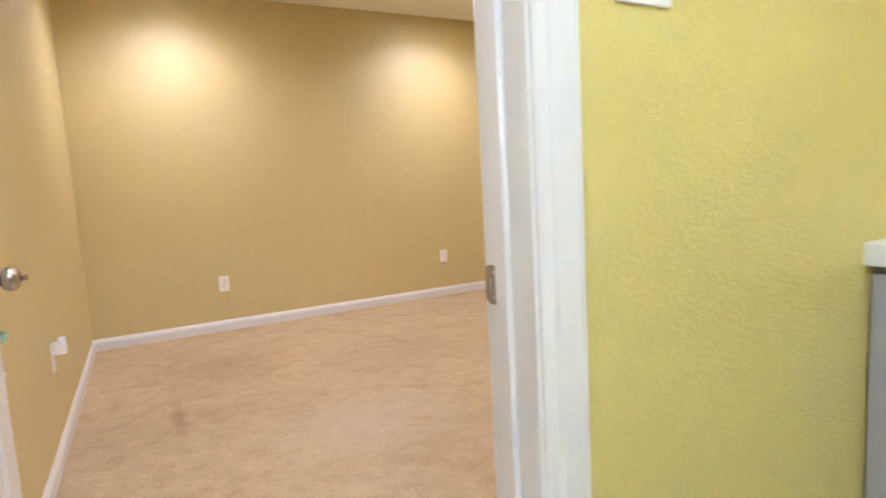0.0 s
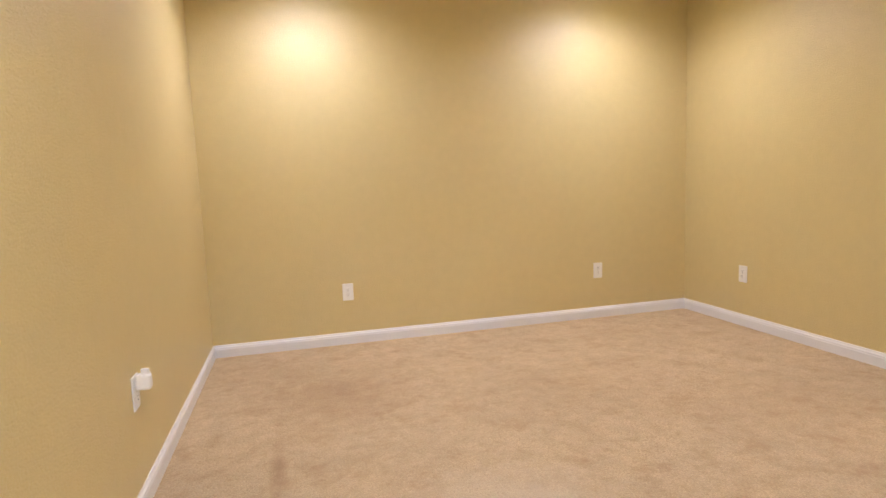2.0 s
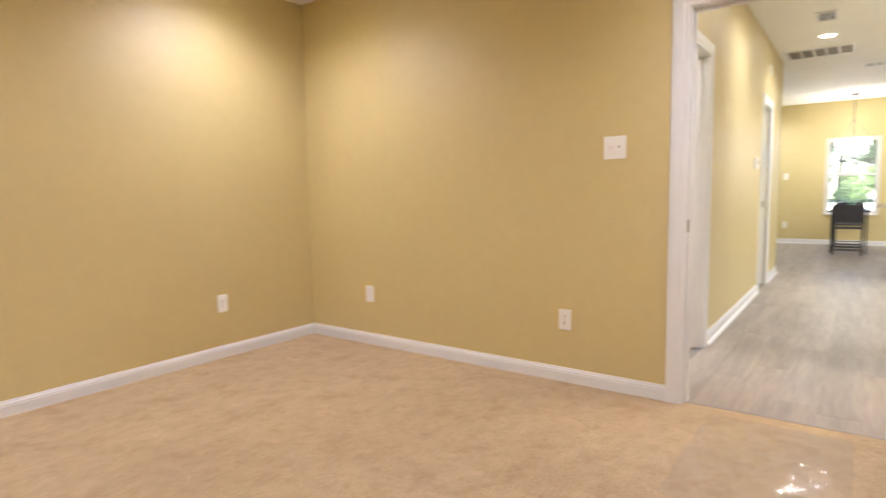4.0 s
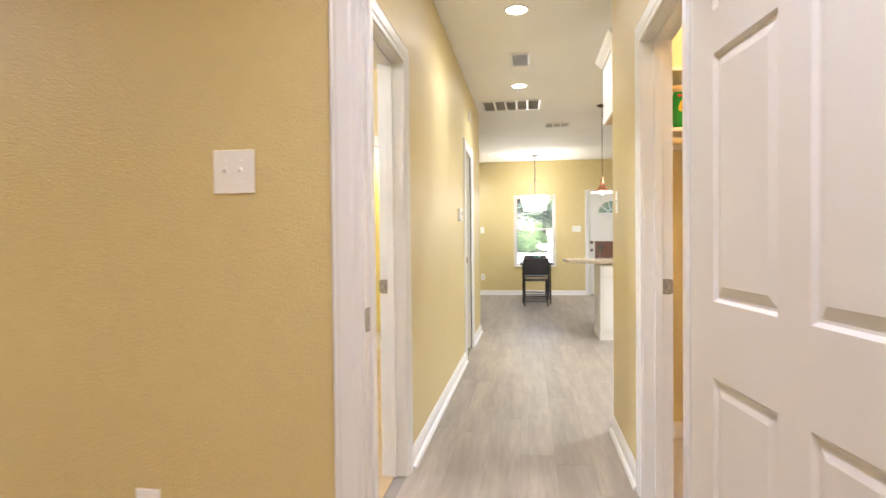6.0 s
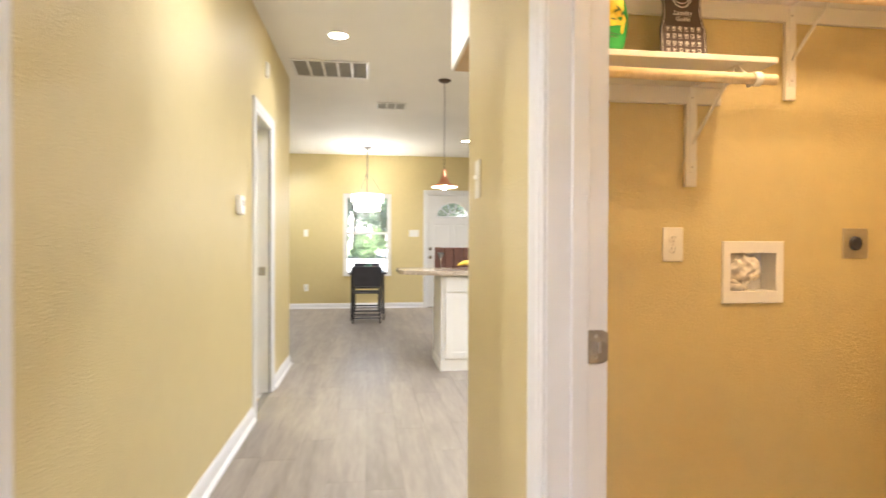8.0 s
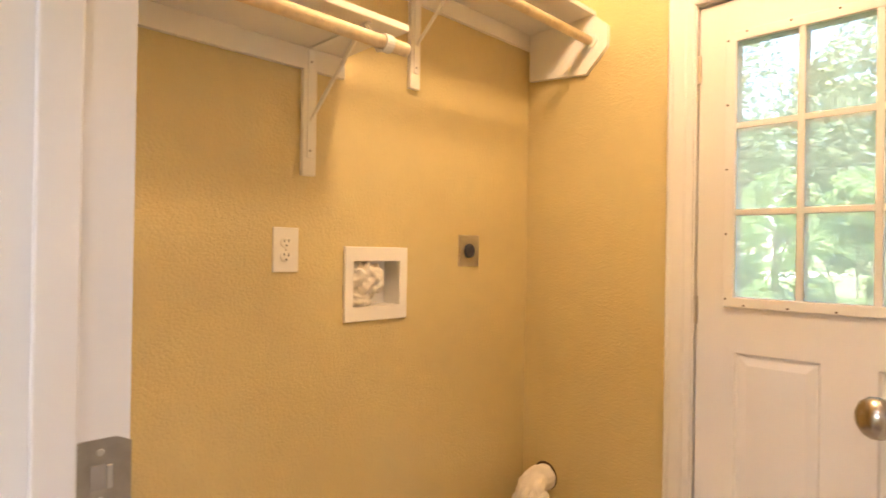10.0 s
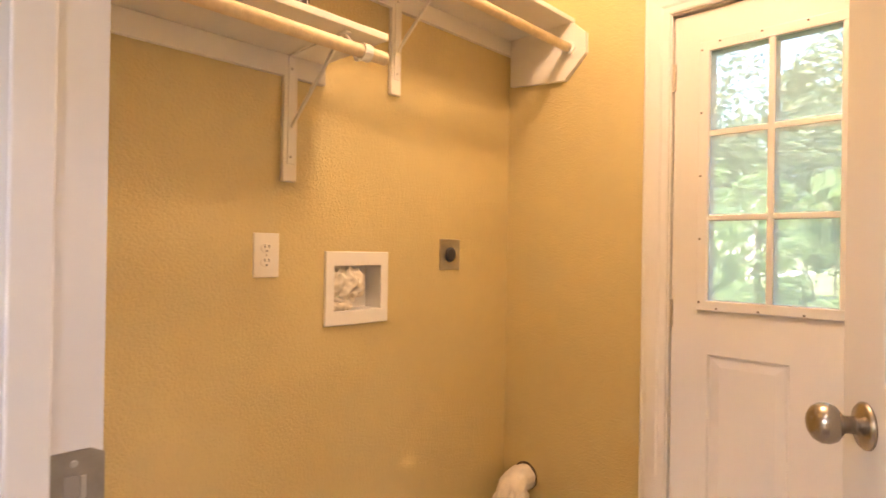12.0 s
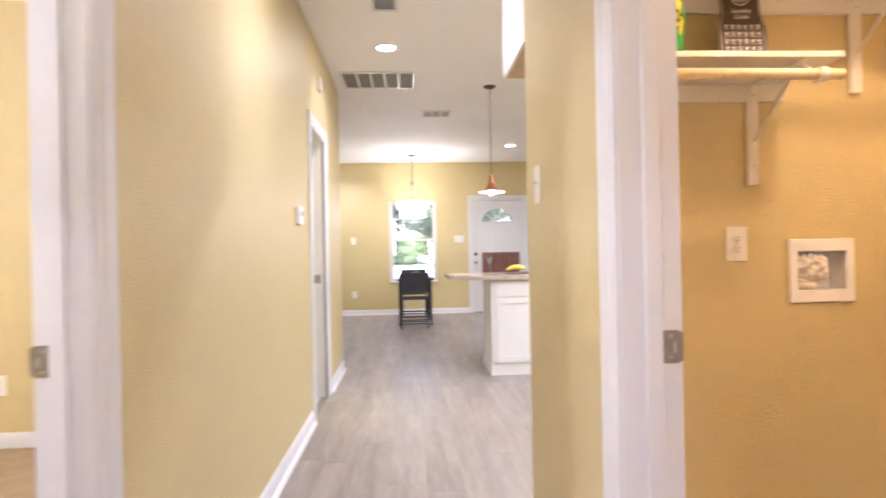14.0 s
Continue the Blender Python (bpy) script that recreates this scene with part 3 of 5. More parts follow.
# frames: local x across, y out towards the room that the casing faces first
door_frame("door_frame_bath", pose(BATH_DOOR[1], 1.425, 0, 0, 0, 180), 0.80, 0.133, DOOR_H, (-0.092, -0.058), strike=(0, -0.109, 0.925), label="white painted bathroom door frame with moulded casing")
door_frame("door_frame_bedroom", pose(EX, BED_DOOR[1], 0, 0, 0, 90) @ pose(-0.865, 0, 0), 0.865, T, DOOR_H, (-0.075, -0.040), strike=(0.865, -0.022, 0.955), label="white painted bedroom door frame with moulded casing")
door_frame("door_frame_laundry", pose(LAU_DOOR[0], HS, 0), 0.955, T + 0.011, DOOR_H, (-0.080, -0.046), (True, False), strike=(0.955, -0.100, 0.957), label="white painted laundry door frame with moulded casing")
door_frame("door_frame_second_bedroom", pose(B2_DOOR[1], HN, 0, 0, 0, 180), 0.765, T, DOOR_H, (-0.082, -0.048), strike=(0, -0.100, 0.945), label="white painted second bedroom door frame with moulded casing")
door_frame("door_frame_hall_bath", pose(HALL_DOOR[1], HN, 0, 0, 0, 180), 0.615, T, DOOR_H, (-0.109, -0.092), strike=(0, -0.066, 0.945), label="white painted hall bathroom door frame with casing")
hall_frame = bpy.data.objects["door_frame_hall_bath"]
# Dark strip put in for the shade line where jamb meets casing.
part("shade_strip", box(-0.0005, 0.004, -0.012, -0.004, 0.0, DOOR_H - 0.004), RUBBER, hall_frame, "thin dark strip for the shaded joint along the jamb")
door_frame("door_frame_closet", pose(B2X, 5.615, 0, 0, 0, 90) @ pose(-0.64, 0, 0), 0.64, 0.11, DOOR_H, (-0.085, -0.05), (True, False), label="white painted closet door frame with casing")
door_frame("door_frame_green_bath", pose(B2X, 3.985, 0, 0, 0, 90) @ pose(-0.77, 0, 0), 0.77, 0.11, DOOR_H, (-0.07, -0.037), label="white painted door frame to a green bathroom")
door_frame("door_frame_back", pose(EXT_DOOR[1], LY, 0, 0, 0, 0) @ pose(0, 0, 0, 0, 0, 0) @ pose(-0.837, 0, 0), 0.837, 0.16, EXT_H, (-0.10, -0.06), (True, False), label="white painted back door frame with casing")
door_frame("door_frame_front", pose(FX, FRONT_DOOR[1], 0, 0, 0, 90) @ pose(-0.912, 0, 0), 0.912, 0.16, DOOR_H, (-0.10, -0.06), (True, False), label="white painted front door frame with casing")

# leaves
panel_door("door_bath", pose(0.565, SY + 0.003, 0.012, 0, 0, 90.4), 0.755, 2.02, "open white six-panel door beside the bedroom window", 0.935, True, both=False)
panel_door("door_bedroom", pose(EX - 0.006, BED_DOOR[0] + 0.004, 0.012, 0, 0, 187.0) @ pose(0, 0.035, 0), 0.85, 2.02, "open white six-panel bedroom door", 0.955)
panel_door("door_laundry", pose(LAU_DOOR[0] + 0.004, HS - T - 0.002, 0.012, 0, 0, -59.3), 0.945, 2.02, "half-open white six-panel laundry door", 0.955)
panel_door("door_second_bedroom", pose(B2_DOOR[0] + 0.003, HN + T + 0.003, 0.012, 0, 0, 93), 0.755, 2.02, "open white six-panel second bedroom door", 0.94)
panel_door("door_hall_bath", pose(HALL_DOOR[0] + 0.003, HN + T + 0.003, 0.012, 0, 0, 88), 0.59, 2.02, "open white hall bathroom door", 0.94)
panel_door("door_closet", pose(B2X + 0.008, 5.611, 0.012, 0, 0, -90) @ pose(0, 0.0, 0), 0.632, 2.02, "closed white six-panel closet door", 0.925)


def back_door():
    """Half-glazed steel door: nine lights above two long panels."""
    w, h, t = 0.829, 1.955, 0.045
    lx0, lx1, lz0, lz1 = 0.108, 0.655, 1.02, 1.826
    low = leaf_mesh(w, 0.90, t, [(0.115, 0.345, 0.17, 0.855), (0.475, 0.71, 0.17, 0.855)], 0.008)
    door = thing("door_back", low, DOOR_PAINT, "white steel back door with a nine-light window", "door", kind="structure")
    door.matrix_basis = pose(EXT_DOOR[1] - 0.004, LY - 0.012, 0.014, 0, 0, 180) @ pose(0, t, 0)
    for x0, x1, z0, z1 in ((0, lx0, 0.90, h), (lx1, w, 0.90, h), (lx0, lx1, 0.90, lz0), (lx0, lx1, lz1, h)):
        part("body", box(x0, x1, -t, 0, z0, z1), DOOR_PAINT, door)
    for y0, y1 in ((-t - 0.010, -t), (0.0, 0.010)):
        frame_part = bmesh.new()
        e = 0.026
        for x0, x1, z0, z1 in ((lx0 - e, lx0 + 0.006, lz0 - e, lz1 + e), (lx1 - 0.006, lx1 + e, lz0 - e, lz1 + e), (lx0, lx1, lz0 - e, lz0 + 0.006), (lx0, lx1, lz1 - 0.006, lz1 + e)):
            box(x0, x1, y0, y1, z0, z1, 0.003, frame_part)
        part("window_frame", frame_part, TRIM, door, "white plastic lite frame with small screws")
        for i in (1, 2):
            x = lx0 + (lx1 - lx0) * i / 3
            part("mullion", box(x - 0.009, x + 0.009, y0 + 0.002, y1, lz0, lz1, 0.003), TRIM, door)
            z = lz0 + (lz1 - lz0) * i / 3
            part("mullion", box(lx0, lx1, y0 + 0.003, y1 - 0.001, z - 0.009, z + 0.009, 0.003), TRIM, door)
    for i in range(5):
        for x, z in ((lx0 - 0.018, lz0 + (lz1 - lz0) * i / 4), (lx1 + 0.018, lz0 + (lz1 - lz0) * i / 4), (lx0 + (lx1 - lx0) * (i + 0.3) / 4.6, lz0 - 0.018), (lx0 + (lx1 - lx0) * (i + 0.3) / 4.6, lz1 + 0.018)):
            part("screw", lathe([(0.0035, 0), (0.003, 0.0015), (0, 0.002)], 8, pose(x, -t - 0.010, z, 90)), BRONZE, door)
    for i in range(3):
        for j in range(3):
            x0, z0 = lx0 + (lx1 - lx0) * i / 3, lz0 + (lz1 - lz0) * j / 3
            pane = part("pane", box(x0, x0 + (lx1 - lx0) / 3, -t / 2 - 0.002, -t / 2 + 0.002, z0, z0 + (lz1 - lz0) / 3), HAZED_GLASS, door)
            pane.visible_shadow = False
    hinges_on(door, 0.0, h, -t - 0.004)
    smooth(part("door_handle", lathe(KNOB, 28, pose(w - 0.065, -t, 0.94, 90)), NICKEL, door, "round satin nickel door knob"))
    part("sill", box(-0.004, w + 0.004, -t - 0.03, 0.06, -0.013, 0.0, 0.003), STEEL, door)


back_door()


def front_door():
    """Steel door with a half-round light over four panels. Local x runs from the latch side to the hinge side."""
    w, h, t = 0.904, 2.02, 0.045
    cx, cz, r = 0.44, 1.635, 0.285
    panels = [(0.11, 0.40, 0.20, 0.70), (0.48, 0.79, 0.20, 0.70), (0.11, 0.40, 0.83, 1.50), (0.48, 0.79, 0.83, 1.50)]
    door = thing("door_front", leaf_mesh(w, 1.60, t, panels, 0.006), DOOR_PAINT, "white steel front door with a half-round light", "door", kind="structure")
    door.matrix_basis = pose(FX + 0.012, FRONT_DOOR[1] - 0.004, 0.012, 0, 0, -90) @ pose(0, t, 0)
    n = 20
    arc = [(cx + r * math.cos(math.pi * i / n), cz + 0.92 * r * math.sin(math.pi * i / n)) for i in range(n + 1)]
    bm = bmesh.new()
    for y in (-t, 0.0):
        low = [bm.verts.new((x, y, z)) for x, z in arc]
        top = [bm.verts.new((min(max(cx + (x - cx) * 3, 0), w) if 0 < i < n else (w if i == 0 else 0), y, h if 0 < i < n else cz)) for i, (x, z) in enumerate(arc)]
        for i in range(n):
            ring = (low[i], low[i + 1], top[i + 1], top[i])
            bm.faces.new(ring)
        a, b, c, d = (bm.verts.new(p) for p in ((w, y, 1.60), (w, y, cz), (0, y, cz), (0, y, 1.60)))
        bm.faces.new((a, b, c, d))
        e, f = bm.verts.new((w, y, h)), bm.verts.new((0, y, h))
        bm.faces.new((top[0], top[1], e)) if (top[1].co - e.co).length > 1e-4 else None
        bm.faces.new((top[n], top[n - 1], f)) if (top[n - 1].co - f.co).length > 1e-4 else None
    part("body", bm, DOOR_PAINT, door)
    rim = tube([(x, -t - 0.004, z) for x, z in arc] , 0.013, 8)
    tube([(cx - r, -t - 0.004, cz), (cx + r, -t - 0.004, cz)], 0.013, 8, rim)
    part("window_frame", rim, TRIM, door)
    for i in (1, 2, 3, 4):
        a = math.pi * i / 5
        part("mullion", tube([(cx + 0.09 * math.cos(a), -t - 0.002, cz + 0.08 * math.sin(a)), (cx + r * math.cos(a), -t - 0.002, cz + 0.92 * r * math.sin(a))], 0.008, 6), TRIM, door)
    part("mullion", tube([(cx + 0.09 * math.cos(math.pi * i / 8), -t - 0.002, cz + 0.08 * math.sin(math.pi * i / 8)) for i in range(9)], 0.008, 6), TRIM, door)
    pane = part("pane", prism(arc, -t / 2 - 0.002, -t / 2 + 0.002), GLASS, door)
    pane.visible_shadow = False
    smooth(part("door_handle", lathe(KNOB, 20, pose(0.036, -t, 0.90, 90)), NICKEL, door, "round satin nickel knob"))
    smooth(part("deadbolt", lathe([(0, 0), (0.032, 0), (0.032, 0.01), (0.026, 0.016), (0, 0.018)], 20, pose(0.036, -t, 1.055, 90)), NICKEL, door, "round nickel deadbolt"))
    part("sill", box(-0.004, w + 0.004, -t - 0.03, 0.08, -0.011, 0.0, 0.003), BRONZE, door)


front_door()


def sash_window(name, m, w, h, label):
    """A white double-hung window in a drywall opening. Local x from 0 to w, y out of the room, z from 0 to h."""
    root = empty(name, label, "window", "windows", "structure", m)
    f = 0.035
    bm = bmesh.new()
    for x0, x1, z0, z1 in ((0, f, 0, h), (w - f, w, 0, h), (f, w - f, 0, f), (f, w - f, h - f, h)):
        box(x0, x1, 0.06, 0.13, z0, z1, 0.003, bm)
    part("window_frame", bm, TRIM, root)
    mid = h * 0.52
    for z0, z1, y in ((f, mid + 0.02, 0.07), (mid - 0.02, h - f, 0.10)):
        bm = bmesh.new()
        s = 0.035
        for x0, x1, a, b in ((f, f + s, z0, z1), (w - f - s, w - f, z0, z1), (f + s, w - f - s, z0, z0 + s), (f + s, w - f - s, z1 - s, z1)):
            box(x0, x1, y, y + 0.028, a, b, 0.003, bm)
        part("sash", bm, TRIM, root)
        pane = part("pane", box(f + s, w - f - s, y + 0.012, y + 0.016, z0 + s, z1 - s), GLASS, root)
        pane.visible_shadow = False
    part("window_sill", box(-0.0, w, -0.03, 0.06, -0.004, 0.016, 0.004), SILL_STONE if w > 0.87 else TRIM, root)
    return root


sash_window("window_front", pose(FX, WIN_A[1], 0.58, 0, 0, -90), 0.855, 1.47, "white vinyl double-hung window beside the front door")
sash_window("window_living", pose(FX, WIN_B[1], 0.58, 0, 0, -90), 0.86, 1.47, "white vinyl double-hung window in the living room")
sash_window("window_bedroom", pose(WX, 1.76, 0.635, 0, 0, 90), 0.90, 1.445, "white double-hung bedroom window with a pale sill")
sash_window("window_second_bedroom", pose(5.4, 6.3, 0.6, 0, 0, 0), 1.2, 1.45, "white double-hung second bedroom window")

# baseboards: the room is on the left of the way
C = 0.090
for seg in ((EX, BED_DOOR[1] + C, EX, NY), (EX, NY, WX, NY), (WX, NY, WX, SY), (BATH_DOOR[1] + C, SY, EX, SY), (EX, SY, EX, BED_DOOR[0] - C),
            (9.88, HN, HALL_DOOR[1] + C, HN), (HALL_DOOR[0] - C, HN, B2_DOOR[1] + C, HN), (LAU_DOOR[1] + C, HS, 6.31, HS), (6.31, HS, 6.31, 0.9),
            (LX, LY, LX, HS - T), (EXT_DOOR[1] + C, LY, LX, LY), (LX, HS - T, LAU_DOOR[1] + C, HS - T),
            (FX, FRONT_DOOR[1] + C, FX, LN), (FX, LN, 9.88, LN), (9.88, LN, 9.88, HN), (FX, KS, FX, FRONT_DOOR[0] - C),
            (B2X, 3.985 + C, B2X, 4.975 - C + 0.01), (B2X, 5.615 + C, B2X, 6.3), (B2X, 6.3, EH, 6.3), (B2X, HN + T, B2X, 3.215 - C), (B2_DOOR[1] + C, HN + T, B2X, HN + T)):
    baseboard(*seg, shoe=HS <= seg[1] <= HN and seg[0] > EH or seg[0] in (FX, 6.31, 9.88))
thing("trim_threshold", box(4.325, 4.352, BED_DOOR[0], BED_DOOR[1], 0.0, 0.0105, 0.003), LATCH_HOLE, "narrow dull brown carpet edge strip in the doorway", "threshold", kind="structure")


# ---- wall plates ----
def plate(name, m, w, h, label, category, group=""):
    ob = thing(name, box(-w / 2, w / 2, 0.0, 0.0055, -h / 2, h / 2, 0.0025), PLASTIC, label, category, group)
    ob.matrix_basis = m
    return ob


def outlet(x, y, z, facing, label="white duplex outlet with its cover plate on the wall"):
    ob = plate("outlet", on_wall(x, y, z, facing), 0.078, 0.124, label, "outlet", "outlets")
    for dz in (-0.0195, 0.0195):
        face = part("receptacle", _moved(lathe([(0.0175, 0), (0.017, 0.0025), (0, 0.003)], 20), pose(0, 0.0055, dz, -90) @ Matrix.Diagonal((1, 0.82, 1, 1))), PLASTIC, ob)
        for dx in (-0.0063, 0.0063):
            part("slot", box(dx - 0.0012, dx + 0.0012, 0.0082, 0.0088, dz + 0.001, dz + 0.010), DARK_SLOT, face)
        part("slot", box(-0.0024, 0.0024, 0.0082, 0.0088, dz - 0.010, dz - 0.0055), DARK_SLOT, face)
    part("screw", lathe([(0.003, 0), (0.002, 0.001), (0, 0.0012)], 8, pose(0, 0.0055, 0, -90)), STEEL, ob)
    return ob


def switch(x, y, z, facing, gangs=1, label="white toggle light switch plate on the wall"):
    w = 0.078 + 0.047 * (gangs - 1)
    ob = plate("light_switch", on_wall(x, y, z, facing), w, 0.124, label, "light switch", "light switches")
    for i in range(gangs):
        dx = (i - (gangs - 1) / 2) * 0.046
        part("toggle", _moved(box(-0.0045, 0.0045, 0, 0.014, -0.006, 0.006, 0.0015), pose(dx, 0.004, 0.003, 22)), PLASTIC, ob)
        for dz in (-0.030, 0.030):
            part("screw", lathe([(0.003, 0), (0.002, 0.001), (0, 0.0012)], 8, pose(dx, 0.0055, dz, -90)), PLASTIC, ob)
    return ob


outlet(1.443, NY, 0.392, "S")
outlet(3.462, NY, 0.397, "S", "white cable outlet plate on the wall")
outlet(EX, 4.926, 0.397, "W")
outlet(EX, 3.339, 0.386, "W")
outlet(WX, 3.682, 0.44, "E", "white outlet with a plugged-in air freshener")
switch(EX, 3.049, 1.377, "W", 2, "white two-toggle light switch plate by the bedroom door")
switch(1.655, 1.421, 1.430, "S", 2, "white two-toggle light switch plate in the bathroom")
outlet(LX, 0.976, 1.165, "W", "white duplex outlet above the washer box height")
switch(6.13, HS, 1.377, "N", 1, "white toggle light switch plate on the hall wall")
outlet(B2X, 4.67, 0.383, "W")
switch(B2X, 4.78, 1.365, "W", 1, "white toggle light switch plate by the closet")
outlet(B2X, 4.30, 1.975, "W", "white outlet plate high on the wall")
switch(FX, 1.26, 1.345, "W", 3, "white three-toggle light switch plate by the front door")
switch(FX, 3.17, 1.34, "W", 1)
outlet(FX, 3.165, 0.373, "W")

freshener = thing("air_freshener", box(-0.022, 0.022, 0.009, 0.058, -0.012, 0.045, 0.008), PLASTIC, "white plug-in air freshener on the outlet", "air freshener")
freshener.matrix_basis = on_wall(WX, 3.682, 0.46, "E")
part("wick_cap", lathe([(0.0, 0.0), (0.016, 0.0), (0.014, 0.02), (0, 0.024)], 16, pose(0, 0.04, 0.042)), PLASTIC, freshener)

thermostat = thing("thermostat", box(-0.055, 0.055, 0, 0.028, -0.055, 0.055, 0.006), PLASTIC, "white wall thermostat in the hall", "thermostat")
thermostat.matrix_basis = on_wall(7.725, HN, 1.385, "S")
part("display", box(-0.03, 0.03, 0.028, 0.029, -0.005, 0.03), VENT_GREY, thermostat)
chime = thing("door_chime", box(-0.03, 0.03, 0, 0.022, -0.055, 0.055, 0.006), PLASTIC, "small white door chime high on the hall wall", "door chime")
chime.matrix_basis = on_wall(8.62, HN, 2.44, "S")
part("cover", box(-0.024, 0.024, 0.022, 0.026, -0.045, 0.045, 0.003), PLASTIC, chime)


# ---- ceiling fixtures ----
def recessed_light(x, y, z, group):
    ob = thing("recessed_light", lathe([(0.085, 0.0), (0.085, -0.006), (0.078, -0.009), (0.066, -0.006), (0.066, 0.0)], 32), PLASTIC, "white round recessed ceiling light, lit", "ceiling light", group)
    part("lens", lathe([(0.066, -0.004), (0, -0.004)], 32), LED, ob, "lit frosted lens").visible_shadow = False
    ob.matrix_basis = pose(x, y, z)


for x, y in BED_CANS:
    recessed_light(x, y, BED_CEIL, "bedroom ceiling lights")
# The kitchen pair are added fixtures for the unseen fill lights.
for x, y in HALL_CANS + LIVING_CANS + KITCHEN_FILL:
    recessed_light(x, y, CEIL, "hall and living room ceiling lights")


def dome_light(x, y, z, r):
    ob = thing("dome_light", lathe([(0.0, 0.0), (r + 0.015, 0.0), (r + 0.015, -0.02), (r, -0.025)], 32), PLASTIC, "assumed round white ceiling light with a frosted dome, lit", "ceiling light", "dome lights")
    smooth(part("shade", lathe([(r, -0.025), (r * 0.95, -0.055), (r * 0.7, -0.085), (r * 0.35, -0.10), (0, -0.105)], 32), FROSTED, ob)).visible_shadow = False
    ob.matrix_basis = pose(x, y, z)


# Assumed fixtures, out of view; the last three stand apart from their lamps.
dome_light(5.40, 0.72, CEIL, 0.14)
dome_light(1.9, 0.35, BED_CEIL, 0.15)
dome_light(6.1, 4.4, CEIL, 0.15)
dome_light(8.9, 4.1, CEIL, 0.14)


def vent(x0, x1, y0, y1, cells, label, slats_along_x=True, filter_mat=VENT_GREY, n=10):
    """A ceiling register: a frame, a dark backing and slats, divided across y into cells."""
    z, f = CEIL, 0.022
    root = empty("ceiling_vent", label, "vent", "ceiling vents", m=pose((x0 + x1) / 2, (y0 + y1) / 2, z))
    hx, hy = (x1 - x0) / 2, (y1 - y0) / 2
    bm = bmesh.new()
    for a, b, c, d in ((-hx, hx, -hy, -hy + f), (-hx, hx, hy - f, hy), (-hx, -hx + f, -hy + f, hy - f), (hx - f, hx, -hy + f, hy - f)):
        box(a, b, c, d, -0.012, 0.0, 0.003, bm)
    part("frame", bm, TRIM, root)
    part("backing", box(-hx + f, hx - f, -hy + f, hy - f, -0.002, 0.0), filter_mat, root)
    for i in range(1, cells):
        y = -hy + f + (2 * hy - 2 * f) * i / cells
        part("divider", box(-hx + f, hx - f, y - 0.010, y + 0.010, -0.010, -0.002, 0.002), TRIM, root)
    for i in range(n):
        if slats_along_x:
            y = -hy + f + (2 * hy - 2 * f) * (i + 0.5) / n
            part("slat", box(-hx + f, hx - f, y - 0.0022, y + 0.0022, -0.009, -0.002), TRIM, root)
        else:
            x = -hx + f + (2 * hx - 2 * f) * (i + 0.5) / n
            part("slat", box(x - 0.0022, x + 0.0022, -hy + f, hy - f, -0.007, -0.002), filter_mat, root)


vent(9.27, 9.76, 2.075, 2.75, 5, "large white return-air grille with five grey panels", False, n=14)
vent(7.63, 7.985, 2.195, 2.37, 1, "small white ceiling register with narrow slats", True, DARK_SLOT, 9)
vent(10.66, 10.95, 1.65, 1.99, 3, "white ceiling supply register with a grey middle", False, VENT_PALE, n=6)
cord = thing("pull_cord", tube([(10.6, 2.62, CEIL), (10.6, 2.622, CEIL - 0.12)], 0.002, 6), PLASTIC, "short white pull cord hanging from the ceiling", "cord")
part("bead", lathe([(0, 0), (0.006, 0.004), (0.006, 0.012), (0, 0.018)], 10, pose(10.6, 2.622, CEIL - 0.135)), PLASTIC, cord)


# ---- laundry room ----
def shelf_bracket(y, z_top, drop, hook):
    """A white shelf bracket on the east wall: back plate, arm, brace and, on one, a rod hook."""
    root = empty("shelf_bracket", "white steel shelf bracket on a painted backing strip", "shelf bracket", "shelf brackets", m=pose(LX, y, z_top))
    part("backing_strip", box(-0.018, 0.0, -0.022, 0.022, -drop, 0.0, 0.004), SHELF_WHITE, root)
    part("back_plate", box(-0.022, -0.018, -0.010, 0.010, -drop + 0.05, -0.003, 0.001), PLASTIC, root)
    part("arm", box(-0.29, -0.018, -0.008, 0.008, -0.006, -0.001, 0.001), PLASTIC, root)
    part("brace", _moved(box(-0.006, 0.006, -0.003, 0.003, 0, 0.31, 0.001), pose(-0.022, 0, -0.205, 0, -50, 0)), PLASTIC, root)
    for dz in (-0.04, -drop + 0.07):
        part("screw", lathe([(0.004, 0), (0.003, 0.002), (0, 0.003)], 8, pose(-0.022, 0, dz, 0, -90, 0)), STEEL, root)
    if hook:
        part("hook", tube([(-0.275, 0.0, -0.006), (-0.30, 0, -0.03), (-0.318, 0, -0.042), (-0.316, 0, -0.070), (-0.324, 0, -0.082), (-0.338, 0, -0.084)], 0.004, 8), PLASTIC, root)


LOW, HIGH = 1.735, 2.052
north = HS - T
shelf = thing("shelf", box(5.925, LX, 0.80, north, LOW, LOW + 0.019, 0.003), SHELF_WHITE, "white painted lower closet shelf on the laundry wall", "shelf", "laundry shelves")
part("cleat", box(LX - 0.018, LX, 0.80, north, LOW - 0.062, LOW - 0.0005, 0.002), SHELF_WHITE, shelf)
shelf = thing("shelf", box(5.925, LX, LY, north, HIGH, HIGH + 0.019, 0.003), SHELF_WHITE, "white painted upper closet shelf on the laundry wall", "shelf", "laundry shelves")
part("cleat", box(LX - 0.018, LX, LY, north, HIGH - 0.062, HIGH - 0.0005, 0.002), SHELF_WHITE, shelf)
